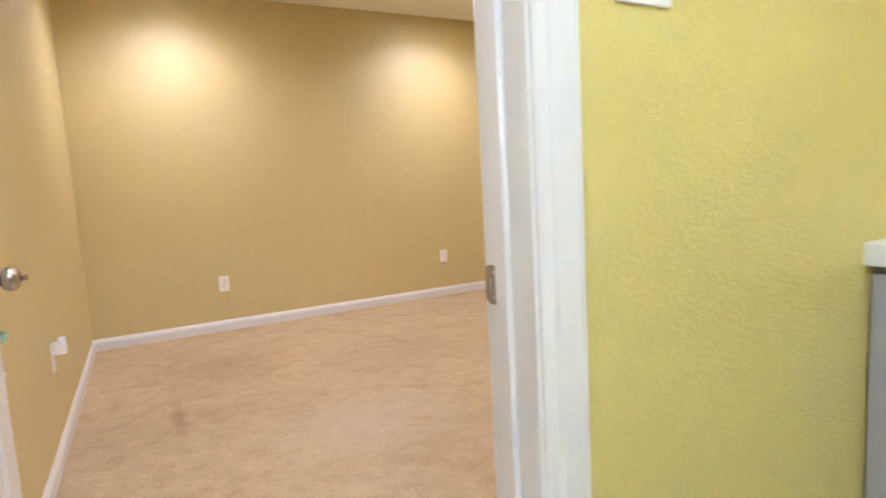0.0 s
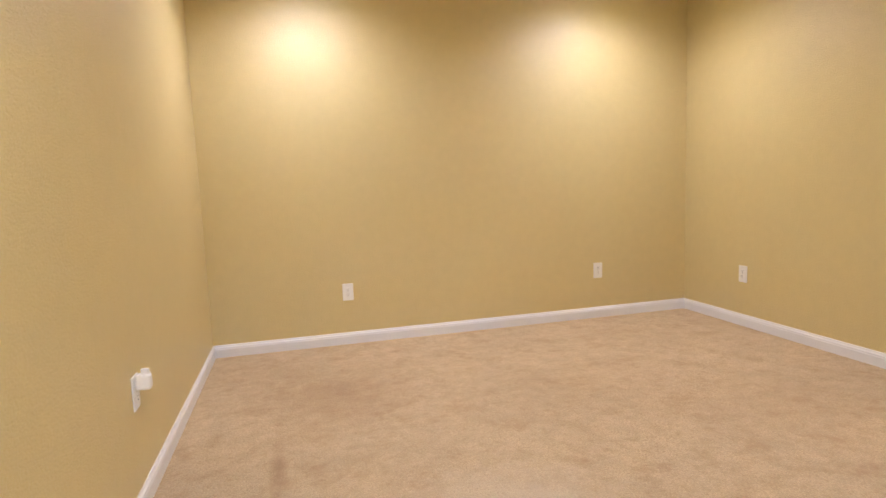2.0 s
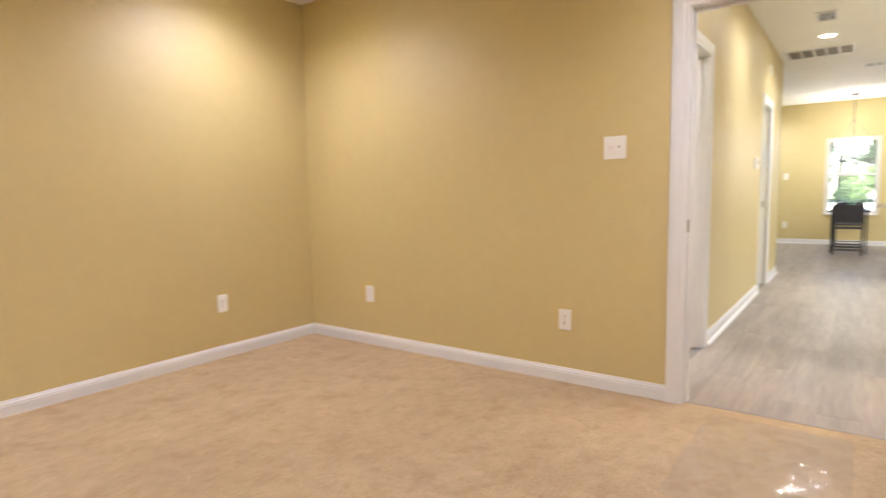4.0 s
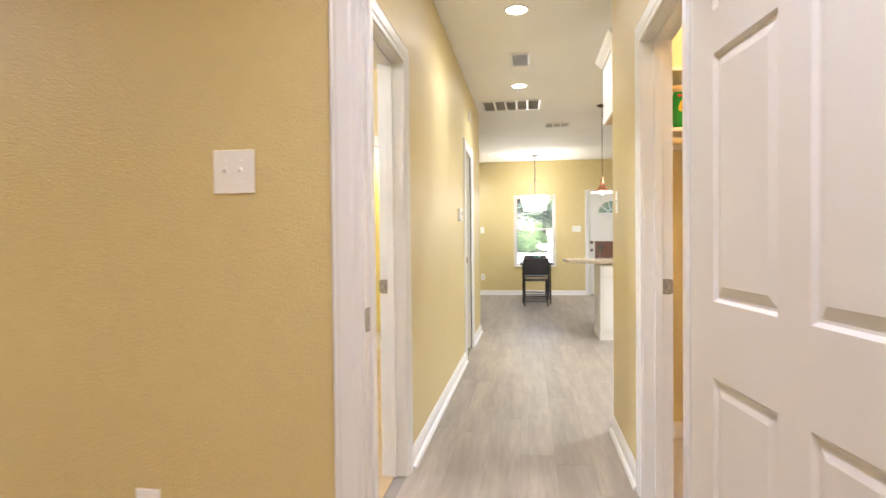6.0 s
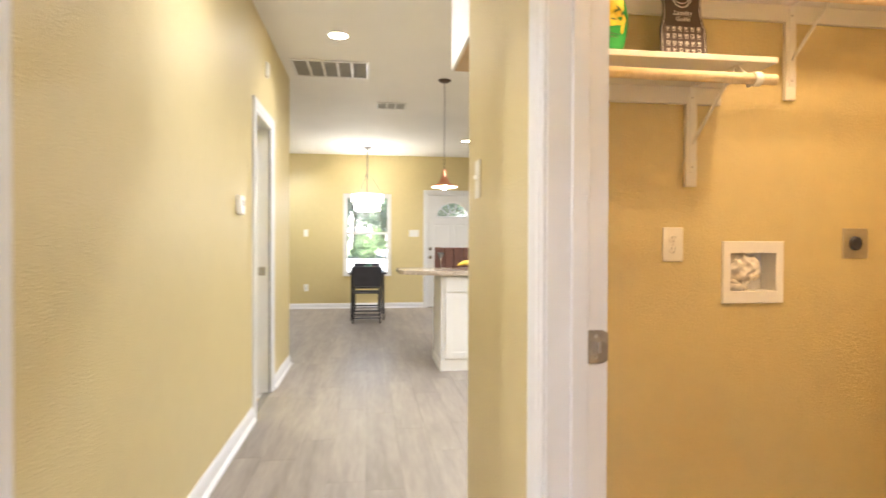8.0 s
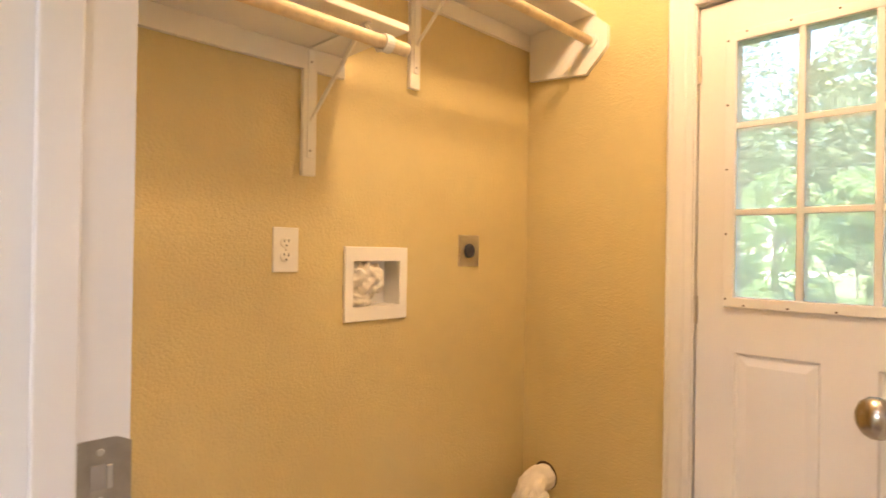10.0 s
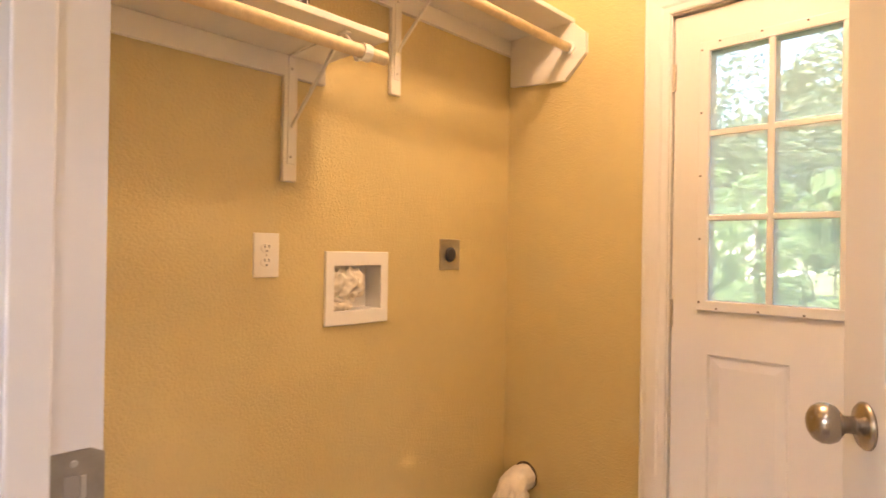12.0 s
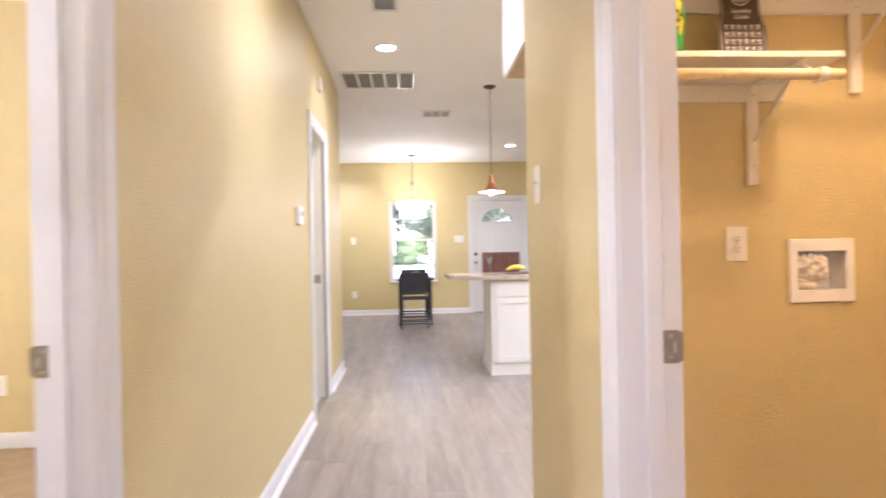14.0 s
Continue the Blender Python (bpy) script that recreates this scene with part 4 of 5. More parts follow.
part("end_board", prism([(LX - 0.018, 1.862), (5.955, 1.838), (5.868, 1.925), (5.868, 2.0), (5.925, HIGH - 0.001), (LX - 0.018, HIGH - 0.001)], LY, LY + 0.018), SHELF_WHITE, shelf)
part("rod_socket", lathe([(0.026, 0), (0.026, 0.012), (0.020, 0.014), (0.0, 0.014)], 20, pose(5.935, LY + 0.018, 1.955, -90)), PLASTIC, shelf)
shelf_bracket(0.915, LOW, 0.36, True)
shelf_bracket(0.523, HIGH, 0.35, False)
rod = smooth(thing("closet_rod", tube([(5.895, 0.835, 1.672), (5.895, 0.84, 1.672), (5.897, north, 1.676)], 0.0165, 16), RAW_WOOD, "round pine closet rod under the lower shelf", "closet rod", "closet rods"))
smooth(thing("closet_rod", tube([(5.935, LY + 0.02, 1.955), (5.935, north, 1.96)], 0.0165, 16), RAW_WOOD, "round pine closet rod under the upper shelf", "closet rod", "closet rods"))
part("end_ring", lathe([(0.0175, -0.012), (0.022, -0.012), (0.022, 0.012), (0.0175, 0.012)], 20, pose(5.895, 0.90, 1.672, -90)), PLASTIC, rod)

boxed = empty("washer_box", "white plastic washer outlet box stuffed with cloth", "washer box", m=on_wall(LX, 0.66, 1.063, "W"))
bm = bmesh.new()
rings = [[bm.verts.new((sx * w, y, sz * h)) for sx, sz in ((-1, -1), (1, -1), (1, 1), (-1, 1))] for w, h, y in ((0.123, 0.115, 0.0), (0.123, 0.115, 0.007), (0.120, 0.112, 0.010), (0.093, 0.072, 0.010), (0.091, 0.070, 0.008), (0.091, 0.070, 0.0))]
for a, b in zip(rings, rings[1:]):
    for i in range(4):
        bm.faces.new((a[i], a[(i + 1) % 4], b[(i + 1) % 4], b[i]))
part("face_frame", bm, PLASTIC, boxed)
bm = bmesh.new()
for x0, x1, z0, z1 in ((-0.101, -0.091, -0.079, 0.079), (0.091, 0.101, -0.079, 0.079), (-0.091, 0.091, -0.079, -0.070), (-0.091, 0.091, 0.070, 0.079)):
    box(x0, x1, -0.072, 0.001, z0, z1, bm=bm)
box(-0.101, 0.101, -0.075, -0.072, -0.079, 0.079, bm=bm)
part("recess", bm, PLASTIC, boxed)


def crumple(bm, amount, scale, seed):
    for v in bm.verts:
        p = v.co * scale + Vector((seed, seed * 2, seed * 3))
        ridge = 1 - abs(noise.noise(p)) * 2
        v.co += v.normal * amount * (ridge + 0.6 * noise.noise(p * 2.7))


def lump(x, y, z, rx, ry, rz, amount, scale, seed):
    """A wad of cloth: a ball pressed into sharp folds."""
    bm = bmesh.new()
    bmesh.ops.create_icosphere(bm, subdivisions=5, radius=1.0, matrix=pose(x, y, z) @ Matrix.Diagonal((rx, ry, rz, 1)))
    bm.normal_update()
    crumple(bm, amount, scale, seed)
    return bm


rag = smooth(thing("rag", lump(0.026, -0.020, 0.014, 0.050, 0.034, 0.042, 0.017, 24, 1.3), CLOTH, "crumpled off-white cloth stuffed into the washer box", "cloth"))
rag.matrix_basis = on_wall(LX, 0.66, 1.063, "W")
for k, row in enumerate([(0.045, -0.034, 0.045, 0.046, 0.030, 0.022, 0.008, 30), (0.062, -0.036, 0.000, 0.026, 0.028, 0.058, 0.008, 34), (0.040, -0.034, -0.036, 0.048, 0.032, 0.020, 0.009, 32), (0.052, -0.026, -0.056, 0.040, 0.034, 0.014, 0.006, 36)]):
    smooth(part("fold", lump(*row, 4.1 + k), CLOTH, rag))

dryer = thing("dryer_outlet", box(-0.053, 0.053, 0, 0.004, -0.057, 0.057, 0.0015), STEEL, "steel dryer outlet plate with a round black socket", "outlet")
dryer.matrix_basis = on_wall(LX, 0.236, 1.171, "W")
socket = part("socket", lathe([(0.0, 0.010), (0.020, 0.010), (0.026, 0.006), (0.027, 0.0)], 28, pose(0, 0.004, 0, -90)), BLACK, dryer)
for a in (90, 210, 330):
    x, z = 0.011 * math.cos(radians(a)), 0.011 * math.sin(radians(a))
    part("slot", box(x - 0.0015, x + 0.0015, 0.0138, 0.0146, z - 0.005, z + 0.005), DARK_SLOT, socket)
for dz in (-0.045, 0.045):
    part("screw", lathe([(0.003, 0), (0.002, 0.001), (0, 0.0012)], 8, pose(0, 0.004, dz, -90)), STEEL, dryer)

duct = tube([(6.12, LY, 0.285), (6.118, LY + 0.05, 0.288), (6.114, LY + 0.095, 0.272), (6.108, LY + 0.125, 0.225), (6.102, LY + 0.13, 0.16), (6.10, LY + 0.13, 0.08), (6.10, LY + 0.13, 0.004)], [0.048, 0.051, 0.055, 0.056, 0.055, 0.058, 0.064], 48)
bmesh.ops.subdivide_edges(duct, edges=duct.edges[:], cuts=3, use_grid_fill=True)
duct.normal_update()
crumple(duct, 0.003, 22, 2.2)
for v in duct.verts:
    hang = min(1.0, max(0.0, (0.285 - v.co.z) / 0.06)) * min(1.0, max(0.0, (v.co.y - LY) / 0.05))
    pleat = noise.noise(Vector((v.co.x * 42, v.co.y * 42, v.co.z * 7)))
    v.co += v.normal * hang * 0.05 * (0.2 - abs(pleat) * 2.2)
sleeve = smooth(thing("dryer_duct", duct, CLOTH, "dryer duct stub wrapped in crumpled off-white cloth", "dryer duct"))
for k in range(6):
    a = radians(95 + 32 * k)
    c, d = math.cos(a), math.sin(a)
    fold = tube([(6.108 + 0.020 * c, LY + 0.085 + 0.020 * d, 0.300 - 0.010 * k), (6.104 + 0.052 * c, LY + 0.115 + 0.048 * d, 0.262 - 0.012 * (k % 3)), (6.10 + 0.066 * c, LY + 0.13 + 0.060 * d, 0.19), (6.10 + 0.060 * c, LY + 0.13 + 0.058 * d, 0.10), (6.10 + 0.072 * c, LY + 0.13 + 0.070 * d, 0.006)], [0.006, 0.016, 0.015, 0.019, 0.022], 20)
    bmesh.ops.subdivide_edges(fold, edges=fold.edges[:], cuts=2, use_grid_fill=True)
    fold.normal_update()
    crumple(fold, 0.005, 34, 7.7 + k)
    smooth(part("fold", fold, CLOTH, sleeve))
part("wall_ring", lathe([(0.044, 0.0), (0.0555, 0.0), (0.054, 0.003), (0.046, 0.004)], 28, pose(6.121, LY, 0.289, -90)), BRONZE, sleeve, "dark rim of the wall hole")


def detergent_tub(x, y, z):
    """An oval green tub with a patched yellow print."""
    profile = [(0.0, 0.0), (0.070, 0.0), (0.078, 0.006), (0.092, 0.05), (0.101, 0.10), (0.102, 0.13), (0.095, 0.17), (0.080, 0.20), (0.058, 0.224), (0.030, 0.240), (0.0, 0.245)]
    squash = Matrix.Diagonal((0.62, 1.0, 1.0, 1))
    tub = smooth(thing("detergent_tub", lathe(profile, 40, squash), GREEN_TUB, "rounded green laundry detergent tub with yellow print", "detergent"))
    tub.matrix_basis = pose(x, y, z) @ Matrix.Diagonal((1, 1, 1.08, 1))

    def r_at(h):
        return np.interp(h, [p[1] for p in profile], [p[0] for p in profile])

    def patch(name, mat, blobs, lift):
        bm = bmesh.new()
        for cy, cz, ry, rz, lean in blobs:
            ring = []
            for i in range(22):
                a = 2 * math.pi * i / 22
                k = 1 + 0.12 * math.sin(3 * a + cy * 90)
                u, v = ry * k * math.cos(a), rz * k * math.sin(a)
                h, w = cz + v * math.cos(lean) + u * math.sin(lean), cy + u * math.cos(lean) - v * math.sin(lean)
                R = r_at(h)
                ring.append(bm.verts.new((-0.62 * math.sqrt(max(R * R - w * w, 1e-6)) - lift, w, h)))
            mid = bm.verts.new((-0.62 * math.sqrt(max(r_at(cz) ** 2 - cy * cy, 1e-6)) - lift - 0.0006, cy, cz))
            for i in range(22):
                bm.faces.new((ring[i], ring[(i + 1) % 22], mid))
        part(name, bm, mat, tub)
    patch("print", YELLOW_INK, [(-0.044, 0.150, 0.028, 0.032, 0.35), (-0.030, 0.112, 0.046, 0.026, -0.12), (0.008, 0.136, 0.030, 0.024, 0.2), (0.045, 0.118, 0.024, 0.030, 0.2), (-0.066, 0.096, 0.008, 0.024, 0.15)], 0.002)
    patch("print", DARK_INK, [(-0.046, 0.140, 0.012, 0.0035, 0.7), (-0.038, 0.131, 0.012, 0.0030, -0.5), (-0.060, 0.126, 0.0035, 0.008, 0.2), (-0.028, 0.106, 0.012, 0.0022, 0.1), (-0.020, 0.066, 0.034, 0.0018, 0.0), (-0.018, 0.057, 0.028, 0.0018, 0.0)], 0.004)
    patch("print", RED_INK, [(0.060, 0.172, 0.014, 0.007, 0.1)], 0.003)


detergent_tub(6.05, 1.345, LOW + 0.019)


def laundry_sign(m):
    """A vest-shaped board: local x along its width, y out of its face, z up."""
    w, h = 0.168, 0.250
    half = [(0.5, 0.0), (0.5, 0.53), (0.455, 0.60), (0.415, 0.72), (0.41, 0.82), (0.43, 0.92), (0.445, 0.965), (0.40, 0.985), (0.25, 0.995), (0.12, 0.972), (0.0, 0.965)]
    outline = [(x * w, z * h) for x, z in half] + [(-x * w, z * h) for x, z in half[-2::-1]]
    sign = thing("laundry_sign", prism(outline, -0.005, 0.0), SIGN_BOARD, "dark vest-shaped laundry guide board leaning on the wall", "sign")
    sign.matrix_basis = m @ Matrix.Diagonal((1, 1, 1.12, 1))
    line = [(x * 0.93, z * 0.985 + 0.002) for x, z in outline[1:9]]
    for side in (1, -1):
        part("border", tube([(side * 0.93 * 0.5 * w, 0.0004, 0.004)] + [(side * x, 0.0004, z) for x, z in line], 0.0011, 6), WHITE_INK, sign)
    for depth, r in ((0.040, 0.0015), (0.028, 0.0012)):
        part("neckline", tube([(0.036 * math.cos(a) * (1.0 if depth > 0.03 else 0.86), 0.0004, 0.241 - depth * math.sin(a)) for a in (math.pi * i / 14 for i in range(15))], r, 6), WHITE_INK, sign)
    for word, z in (("Laundry", 0.176), ("Guide", 0.157)):
        curve = bpy.data.curves.new("lettering", "FONT")
        curve.body, curve.size, curve.align_x, curve.extrude, curve.shear = word, 0.021, "CENTER", 0.0003, 0.25
        temp = new("lettering", curve)
        me = bpy.data.meshes.new_from_object(temp.evaluated_get(bpy.context.evaluated_depsgraph_get()))
        bpy.data.objects.remove(temp)
        me.materials.clear()
        me.materials.append(WHITE_INK)
        ob = new("lettering", me)
        ob.parent = sign
        ob.matrix_basis = pose(0, 0.0007, z, 90, 0, 180)
    rng = random.Random(4)
    for row in range(6):
        for col in range(6):
            bm = bmesh.new()
            x, z = (col - 2.5) * 0.0225, 0.134 - row * 0.0232
            kind = (row + col * 2) % 3
            s = 0.0052
            if row > 3 or kind == 0:
                strokes = ((-s, s, -s, -s + 0.0016), (-s, s, s - 0.0016, s), (-s, -s + 0.0016, -s, s), (s - 0.0016, s, -s, s))
            else:
                strokes = ((-s, -s + 0.002, -0.002, s), (s - 0.002, s, -0.002, s), (-s * 0.7, s * 0.7, -s, -s + 0.002), (-s * 0.8, s * 0.8, 0.0, 0.002))
            if rng.random() < 0.4:
                strokes += ((-0.002, 0.002, -0.002, 0.002),)
            for p, q, lo, hi in strokes + ((-0.005, 0.005, -0.0095, -0.0083),):
                box(x + p, x + q, 0.0, 0.0008, z + lo, z + hi, bm=bm)
            part("icon", bm, WHITE_INK, sign)


laundry_sign(on_wall(6.10, 1.010, LOW + 0.0195, "W") @ pose(0, 0, 0, 6, 0, 0))


# ---- hall bathroom ----
toilet = empty("toilet", "white toilet in the hall bathroom", "toilet", m=pose(9.49, 4.9, 0))
part("tank", box(-0.22, 0.22, -0.20, -0.01, 0.38, 0.76, 0.02), PLASTIC, toilet)
part("tank_lid", box(-0.23, 0.23, -0.21, -0.005, 0.76, 0.795, 0.01), PLASTIC, toilet)
smooth(part("bowl", _moved(lathe([(0.0, 0.0), (0.13, 0.0), (0.12, 0.1), (0.13, 0.22), (0.19, 0.34), (0.20, 0.39), (0.17, 0.40), (0.14, 0.33), (0.0, 0.24)], 28), pose(0, -0.42, 0) @ Matrix.Diagonal((0.95, 1.2, 1, 1))), PLASTIC, toilet))
smooth(part("seat", _moved(lathe([(0.12, 0.40), (0.20, 0.40), (0.205, 0.412), (0.20, 0.425), (0.0, 0.43)], 28), pose(0, -0.42, 0) @ Matrix.Diagonal((0.95, 1.2, 1, 1))), PLASTIC, toilet))

# ---- bathroom ----
vanity = empty("vanity", "grey bathroom vanity cabinet with shaker doors", "vanity", m=pose(2.372, 0.55, 0))
part("body", box(0.02, 0.578, 0.0, 0.873, 0.09, 0.858, 0.002), VANITY, vanity)
part("toe_kick", box(0.07, 0.578, 0.0, 0.873, 0.0, 0.09), VANITY, vanity)
for y0 in (0.01, 0.442):
    door = part("door", box(0.0, 0.02, y0, y0 + 0.42, 0.11, 0.84, 0.002), VANITY, vanity)
    part("handle", tube([(0, y0 + 0.06, 0.62), (-0.025, y0 + 0.06, 0.63), (-0.025, y0 + 0.06, 0.72), (0, y0 + 0.06, 0.73)], 0.005, 8), NICKEL, door)
top = part("countertop", box(-0.02, 0.577, -0.02, 0.874, 0.859, 0.914, 0.005), PLASTIC, vanity, "white cultured marble top")
part("backsplash", box(0.559, 0.577, -0.02, 0.874, 0.914, 1.0, 0.003), PLASTIC, top)

# ---- bedroom ----
rng = random.Random(7)
pot = smooth(thing("potted_plant", lathe([(0.0, 0.0), (0.034, 0.0), (0.038, 0.004), (0.045, 0.072), (0.048, 0.078), (0.045, 0.082), (0.040, 0.080), (0.038, 0.066), (0.0, 0.064)], 28), CLAY, "small bushy green plant in a brown pot on the sill", "potted plant"))
pot.matrix_basis = pose(0.47, 2.59, 0.651)
verts, faces = [], []
for _ in range(260):
    a, e = rng.uniform(0, 2 * math.pi), rng.uniform(0.15, 1.45)
    d = Vector((math.cos(a) * math.cos(e), math.sin(a) * math.cos(e), math.sin(e)))
    base = Vector((0, 0, 0.075)) + d * rng.uniform(0.03, 0.085)
    side = d.cross(Vector((rng.uniform(-1, 1), rng.uniform(-1, 1), rng.uniform(-1, 1)))).normalized() * rng.uniform(0.004, 0.007)
    tip = base + d * rng.uniform(0.018, 0.034) + Vector((0, 0, rng.uniform(-0.006, 0.01)))
    mid = (base + tip) / 2 + d.orthogonal() * 0.003
    n = len(verts)
    verts += [base, mid + side, tip, mid - side]
    faces.append((n, n + 1, n + 2, n + 3))
me = bpy.data.meshes.new("foliage")
me.from_pydata(verts, [], faces)
me.materials.append(POT_PLANT)
foliage = new("foliage", me)
foliage.parent = pot
for k in range(14):
    a = k * 2.4
    part("stem", tube([(0.012 * math.cos(a), 0.012 * math.sin(a), 0.062), (0.035 * math.cos(a), 0.035 * math.sin(a), 0.11), (0.06 * math.cos(a), 0.06 * math.sin(a), 0.135)], 0.0016, 5), POT_PLANT, pot)

nx, ny = 46, 34
verts = [(3.30 + 0.92 * i / (nx - 1), 1.93 + 0.60 * j / (ny - 1) + 0.02 * noise.noise((i * 0.2, 3.1, 0)), 0.0115 + 0.006 * max(0, noise.noise((i * 0.33, j * 0.30, 1.7))) + 0.003 * abs(noise.noise((i * 0.9, j * 0.8, 5.2)))) for i in range(nx) for j in range(ny)]
faces = [(i * ny + j, (i + 1) * ny + j, (i + 1) * ny + j + 1, i * ny + j + 1) for i in range(nx - 1) for j in range(ny - 1)]
me = bpy.data.meshes.new("plastic_film")
me.from_pydata(verts, [], faces)
me.materials.append(FILM)
film_sheet = tagged(new("plastic_film", me), "clear wrinkled carpet protection film by the doorway", "plastic film")
film_sheet.visible_shadow = False
smooth(film_sheet)

# ---- kitchen ----
upper = empty("upper_cabinet", "white upper kitchen cabinet with crown moulding", "cabinet", m=pose(6.312, 1.69, 1.968))
part("body", box(0.0, 0.62, -0.90, 0.0, 0.004, 0.40, 0.002), CABINET, upper)
part("underside", box(0.012, 0.60, -0.89, -0.012, 0.0, 0.004), RAW_PLY, upper, "bare plywood underside")
for y0 in (-0.895, -0.445):
    door = part("door", box(0.62, 0.638, y0, y0 + 0.44, 0.01, 0.395, 0.002), CABINET, upper)
bm = bmesh.new()
rows = [(0.0, 0.392), (0.010, 0.398), (0.014, 0.41), (0.040, 0.448), (0.046, 0.462), (0.0, 0.462)]
rings = [[bm.verts.new(p) for p in ((0.0, d, z), (0.638 + d, d, z), (0.638 + d, -0.90, z))] for d, z in rows]
for a, b in zip(rings, rings[1:]):
    for i in range(2):
        bm.faces.new((a[i], a[i + 1], b[i + 1], b[i]))
part("crown", bm, CABINET, upper)


def base_cabinet(y1, w):
    """A white shaker base cabinet facing west; y1 is its north side."""
    root = empty("base_cabinet", "white shaker base cabinet with one drawer", "cabinet", "base cabinets", m=pose(9.40, y1 - w, 0))
    part("body", box(0.018, 0.60, 0, w, 0.10, 0.872, 0.001), CABINET, root)
    part("toe_kick", box(0.03 if y1 < 1.3 else 0.012, 0.60, 0, w, 0.0, 0.10), CABINET, root)
    part("drawer_front", box(0.0, 0.018, 0.012, w - 0.03, 0.725, 0.862, 0.002), CABINET, root)
    bm = bmesh.new()
    e = 0.057
    for a, b, c, d in ((0.012, 0.012 + e, 0.115, 0.712), (w - 0.03 - e, w - 0.03, 0.115, 0.712), (0.012 + e, w - 0.03 - e, 0.115, 0.115 + e), (0.012 + e, w - 0.03 - e, 0.712 - e, 0.712)):
        box(0.0, 0.018, a, b, c, d, 0.0015, bm)
    door = part("door", bm, CABINET, root)
    part("panel", box(0.008, 0.016, 0.012 + e, w - 0.03 - e, 0.115 + e, 0.712 - e), CABINET, door)
    if y1 > 1.3:
        part("end_panel", box(0.0, 0.605, w, w + 0.012, 0.0, 0.872, 0.001), CABINET, root)
        part("base_moulding", box(-0.006, 0.60, w + 0.012, w + 0.022, 0.0, 0.085, 0.004), CABINET, root)


base_cabinet(1.405, 0.46)
base_cabinet(0.945, 0.46)
base_cabinet(0.485, 0.46)
bm = bmesh.new()
outline = [(9.365, -0.02), (10.20, -0.02), (10.20, 1.79), (9.66, 1.79), (9.56, 1.755), (9.365, 1.45)]
low, high = [[bm.verts.new((x, y, z)) for x, y in outline] for z in (0.874, 0.912)]
bm.faces.new(low[::-1])
bm.faces.new(high)
for i in range(6):
    bm.faces.new((low[i], low[(i + 1) % 6], high[(i + 1) % 6], high[i]))
bmesh.ops.bevel(bm, geom=bm.edges[:], offset=0.005, segments=2, affect="EDGES")
thing("countertop", bm, GRANITE, "speckled beige granite breakfast bar with a clipped corner", "countertop")

stool = empty("bar_stool", "brown leather bar stool behind the breakfast bar", "bar stool", m=pose(10.36, 1.10, 0))
for i in range(4):
    y = -0.165 + 0.11 * i
    part("back_panel", box(0.40, 0.445, y - 0.0545, y + 0.0545, 0.76, 1.12, 0.012), LEATHER, stool)
part("seat", box(0.0, 0.42, -0.21, 0.21, 0.60, 0.68, 0.02), LEATHER, stool)
for x in (0.03, 0.40):
    for y in (-0.18, 0.18):
        part("leg", tube([(x, y, 0.61), (x * 1.05 - 0.01, y * 1.1, 0.0)], 0.016, 10), BRONZE, stool)
part("back_rail", box(0.41, 0.44, -0.215, 0.215, 0.66, 0.775, 0.004), LEATHER, stool)

tray = thing("serving_tray", box(9.70, 9.98, 0.72, 1.24, 0.913, 0.921, 0.003), LEATHER, "flat brown serving tray on the bar", "tray")
bananas = empty("bananas", "bunch of yellow bananas on the bar", "bananas", m=pose(9.82, 1.12, 0.922))
for k in range(4):
    pts = [(0.02 * k - 0.03, 0.085 * math.cos(a) - 0.01 * k, 0.016 + 0.032 * math.sin(a) + 0.004 * k) for a in (math.pi * (0.05 + 0.9 * i / 8) for i in range(9))]
    smooth(part("banana", tube(pts, [0.004, 0.011, 0.015, 0.017, 0.0175, 0.017, 0.015, 0.011, 0.005], 10), BANANA, bananas))
# A quarter pale veil, so the glass reads whitish as if catching light.
WINE = clear_glass("wine_glass_clear", 0.02, 1.3, 0.25)
wine = smooth(thing("wine_glass", lathe([(0.0, 0.0), (0.034, 0.0), (0.034, 0.003), (0.006, 0.008), (0.004, 0.02), (0.004, 0.085), (0.008, 0.095), (0.040, 0.165), (0.038, 0.166), (0.006, 0.099), (0.0, 0.098)], 28), WINE, "clear stemmed cocktail glass on the bar", "glass"))
wine.matrix_basis = pose(9.78, 1.375, 0.9125)

pendant = empty("pendant_lamp", "copper pendant lamp over the bar, lit", "pendant lamp", m=pose(9.729, 1.349, CEIL))
smooth(part("canopy", lathe([(0.0, 0.0), (0.062, 0.0), (0.060, -0.008), (0.035, -0.022), (0.008, -0.028), (0.0, -0.03)], 28), BRONZE, pendant))
part("cord", tube([(0, 0, -0.028), (0, 0, -0.86)], 0.0035, 8), BRONZE, pendant)
smooth(part("socket", lathe([(0.0, -0.855), (0.016, -0.86), (0.020, -0.88), (0.024, -0.90), (0.024, -0.93), (0.030, -0.945)], 24), COPPER, pendant))
smooth(part("shade", lathe([(0.026, -0.935), (0.038, -0.952), (0.046, -0.975), (0.066, -0.995), (0.100, -1.010), (0.132, -1.020), (0.134, -1.025), (0.100, -1.016), (0.064, -1.001), (0.042, -0.979), (0.024, -0.945)], 32), COPPER, pendant))
smooth(part("bulb", lathe([(0.0, -1.060), (0.016, -1.056), (0.027, -1.040), (0.028, -1.024), (0.022, -1.004), (0.014, -0.985), (0.012, -0.95)], 24), BULB, pendant)).visible_shadow = False
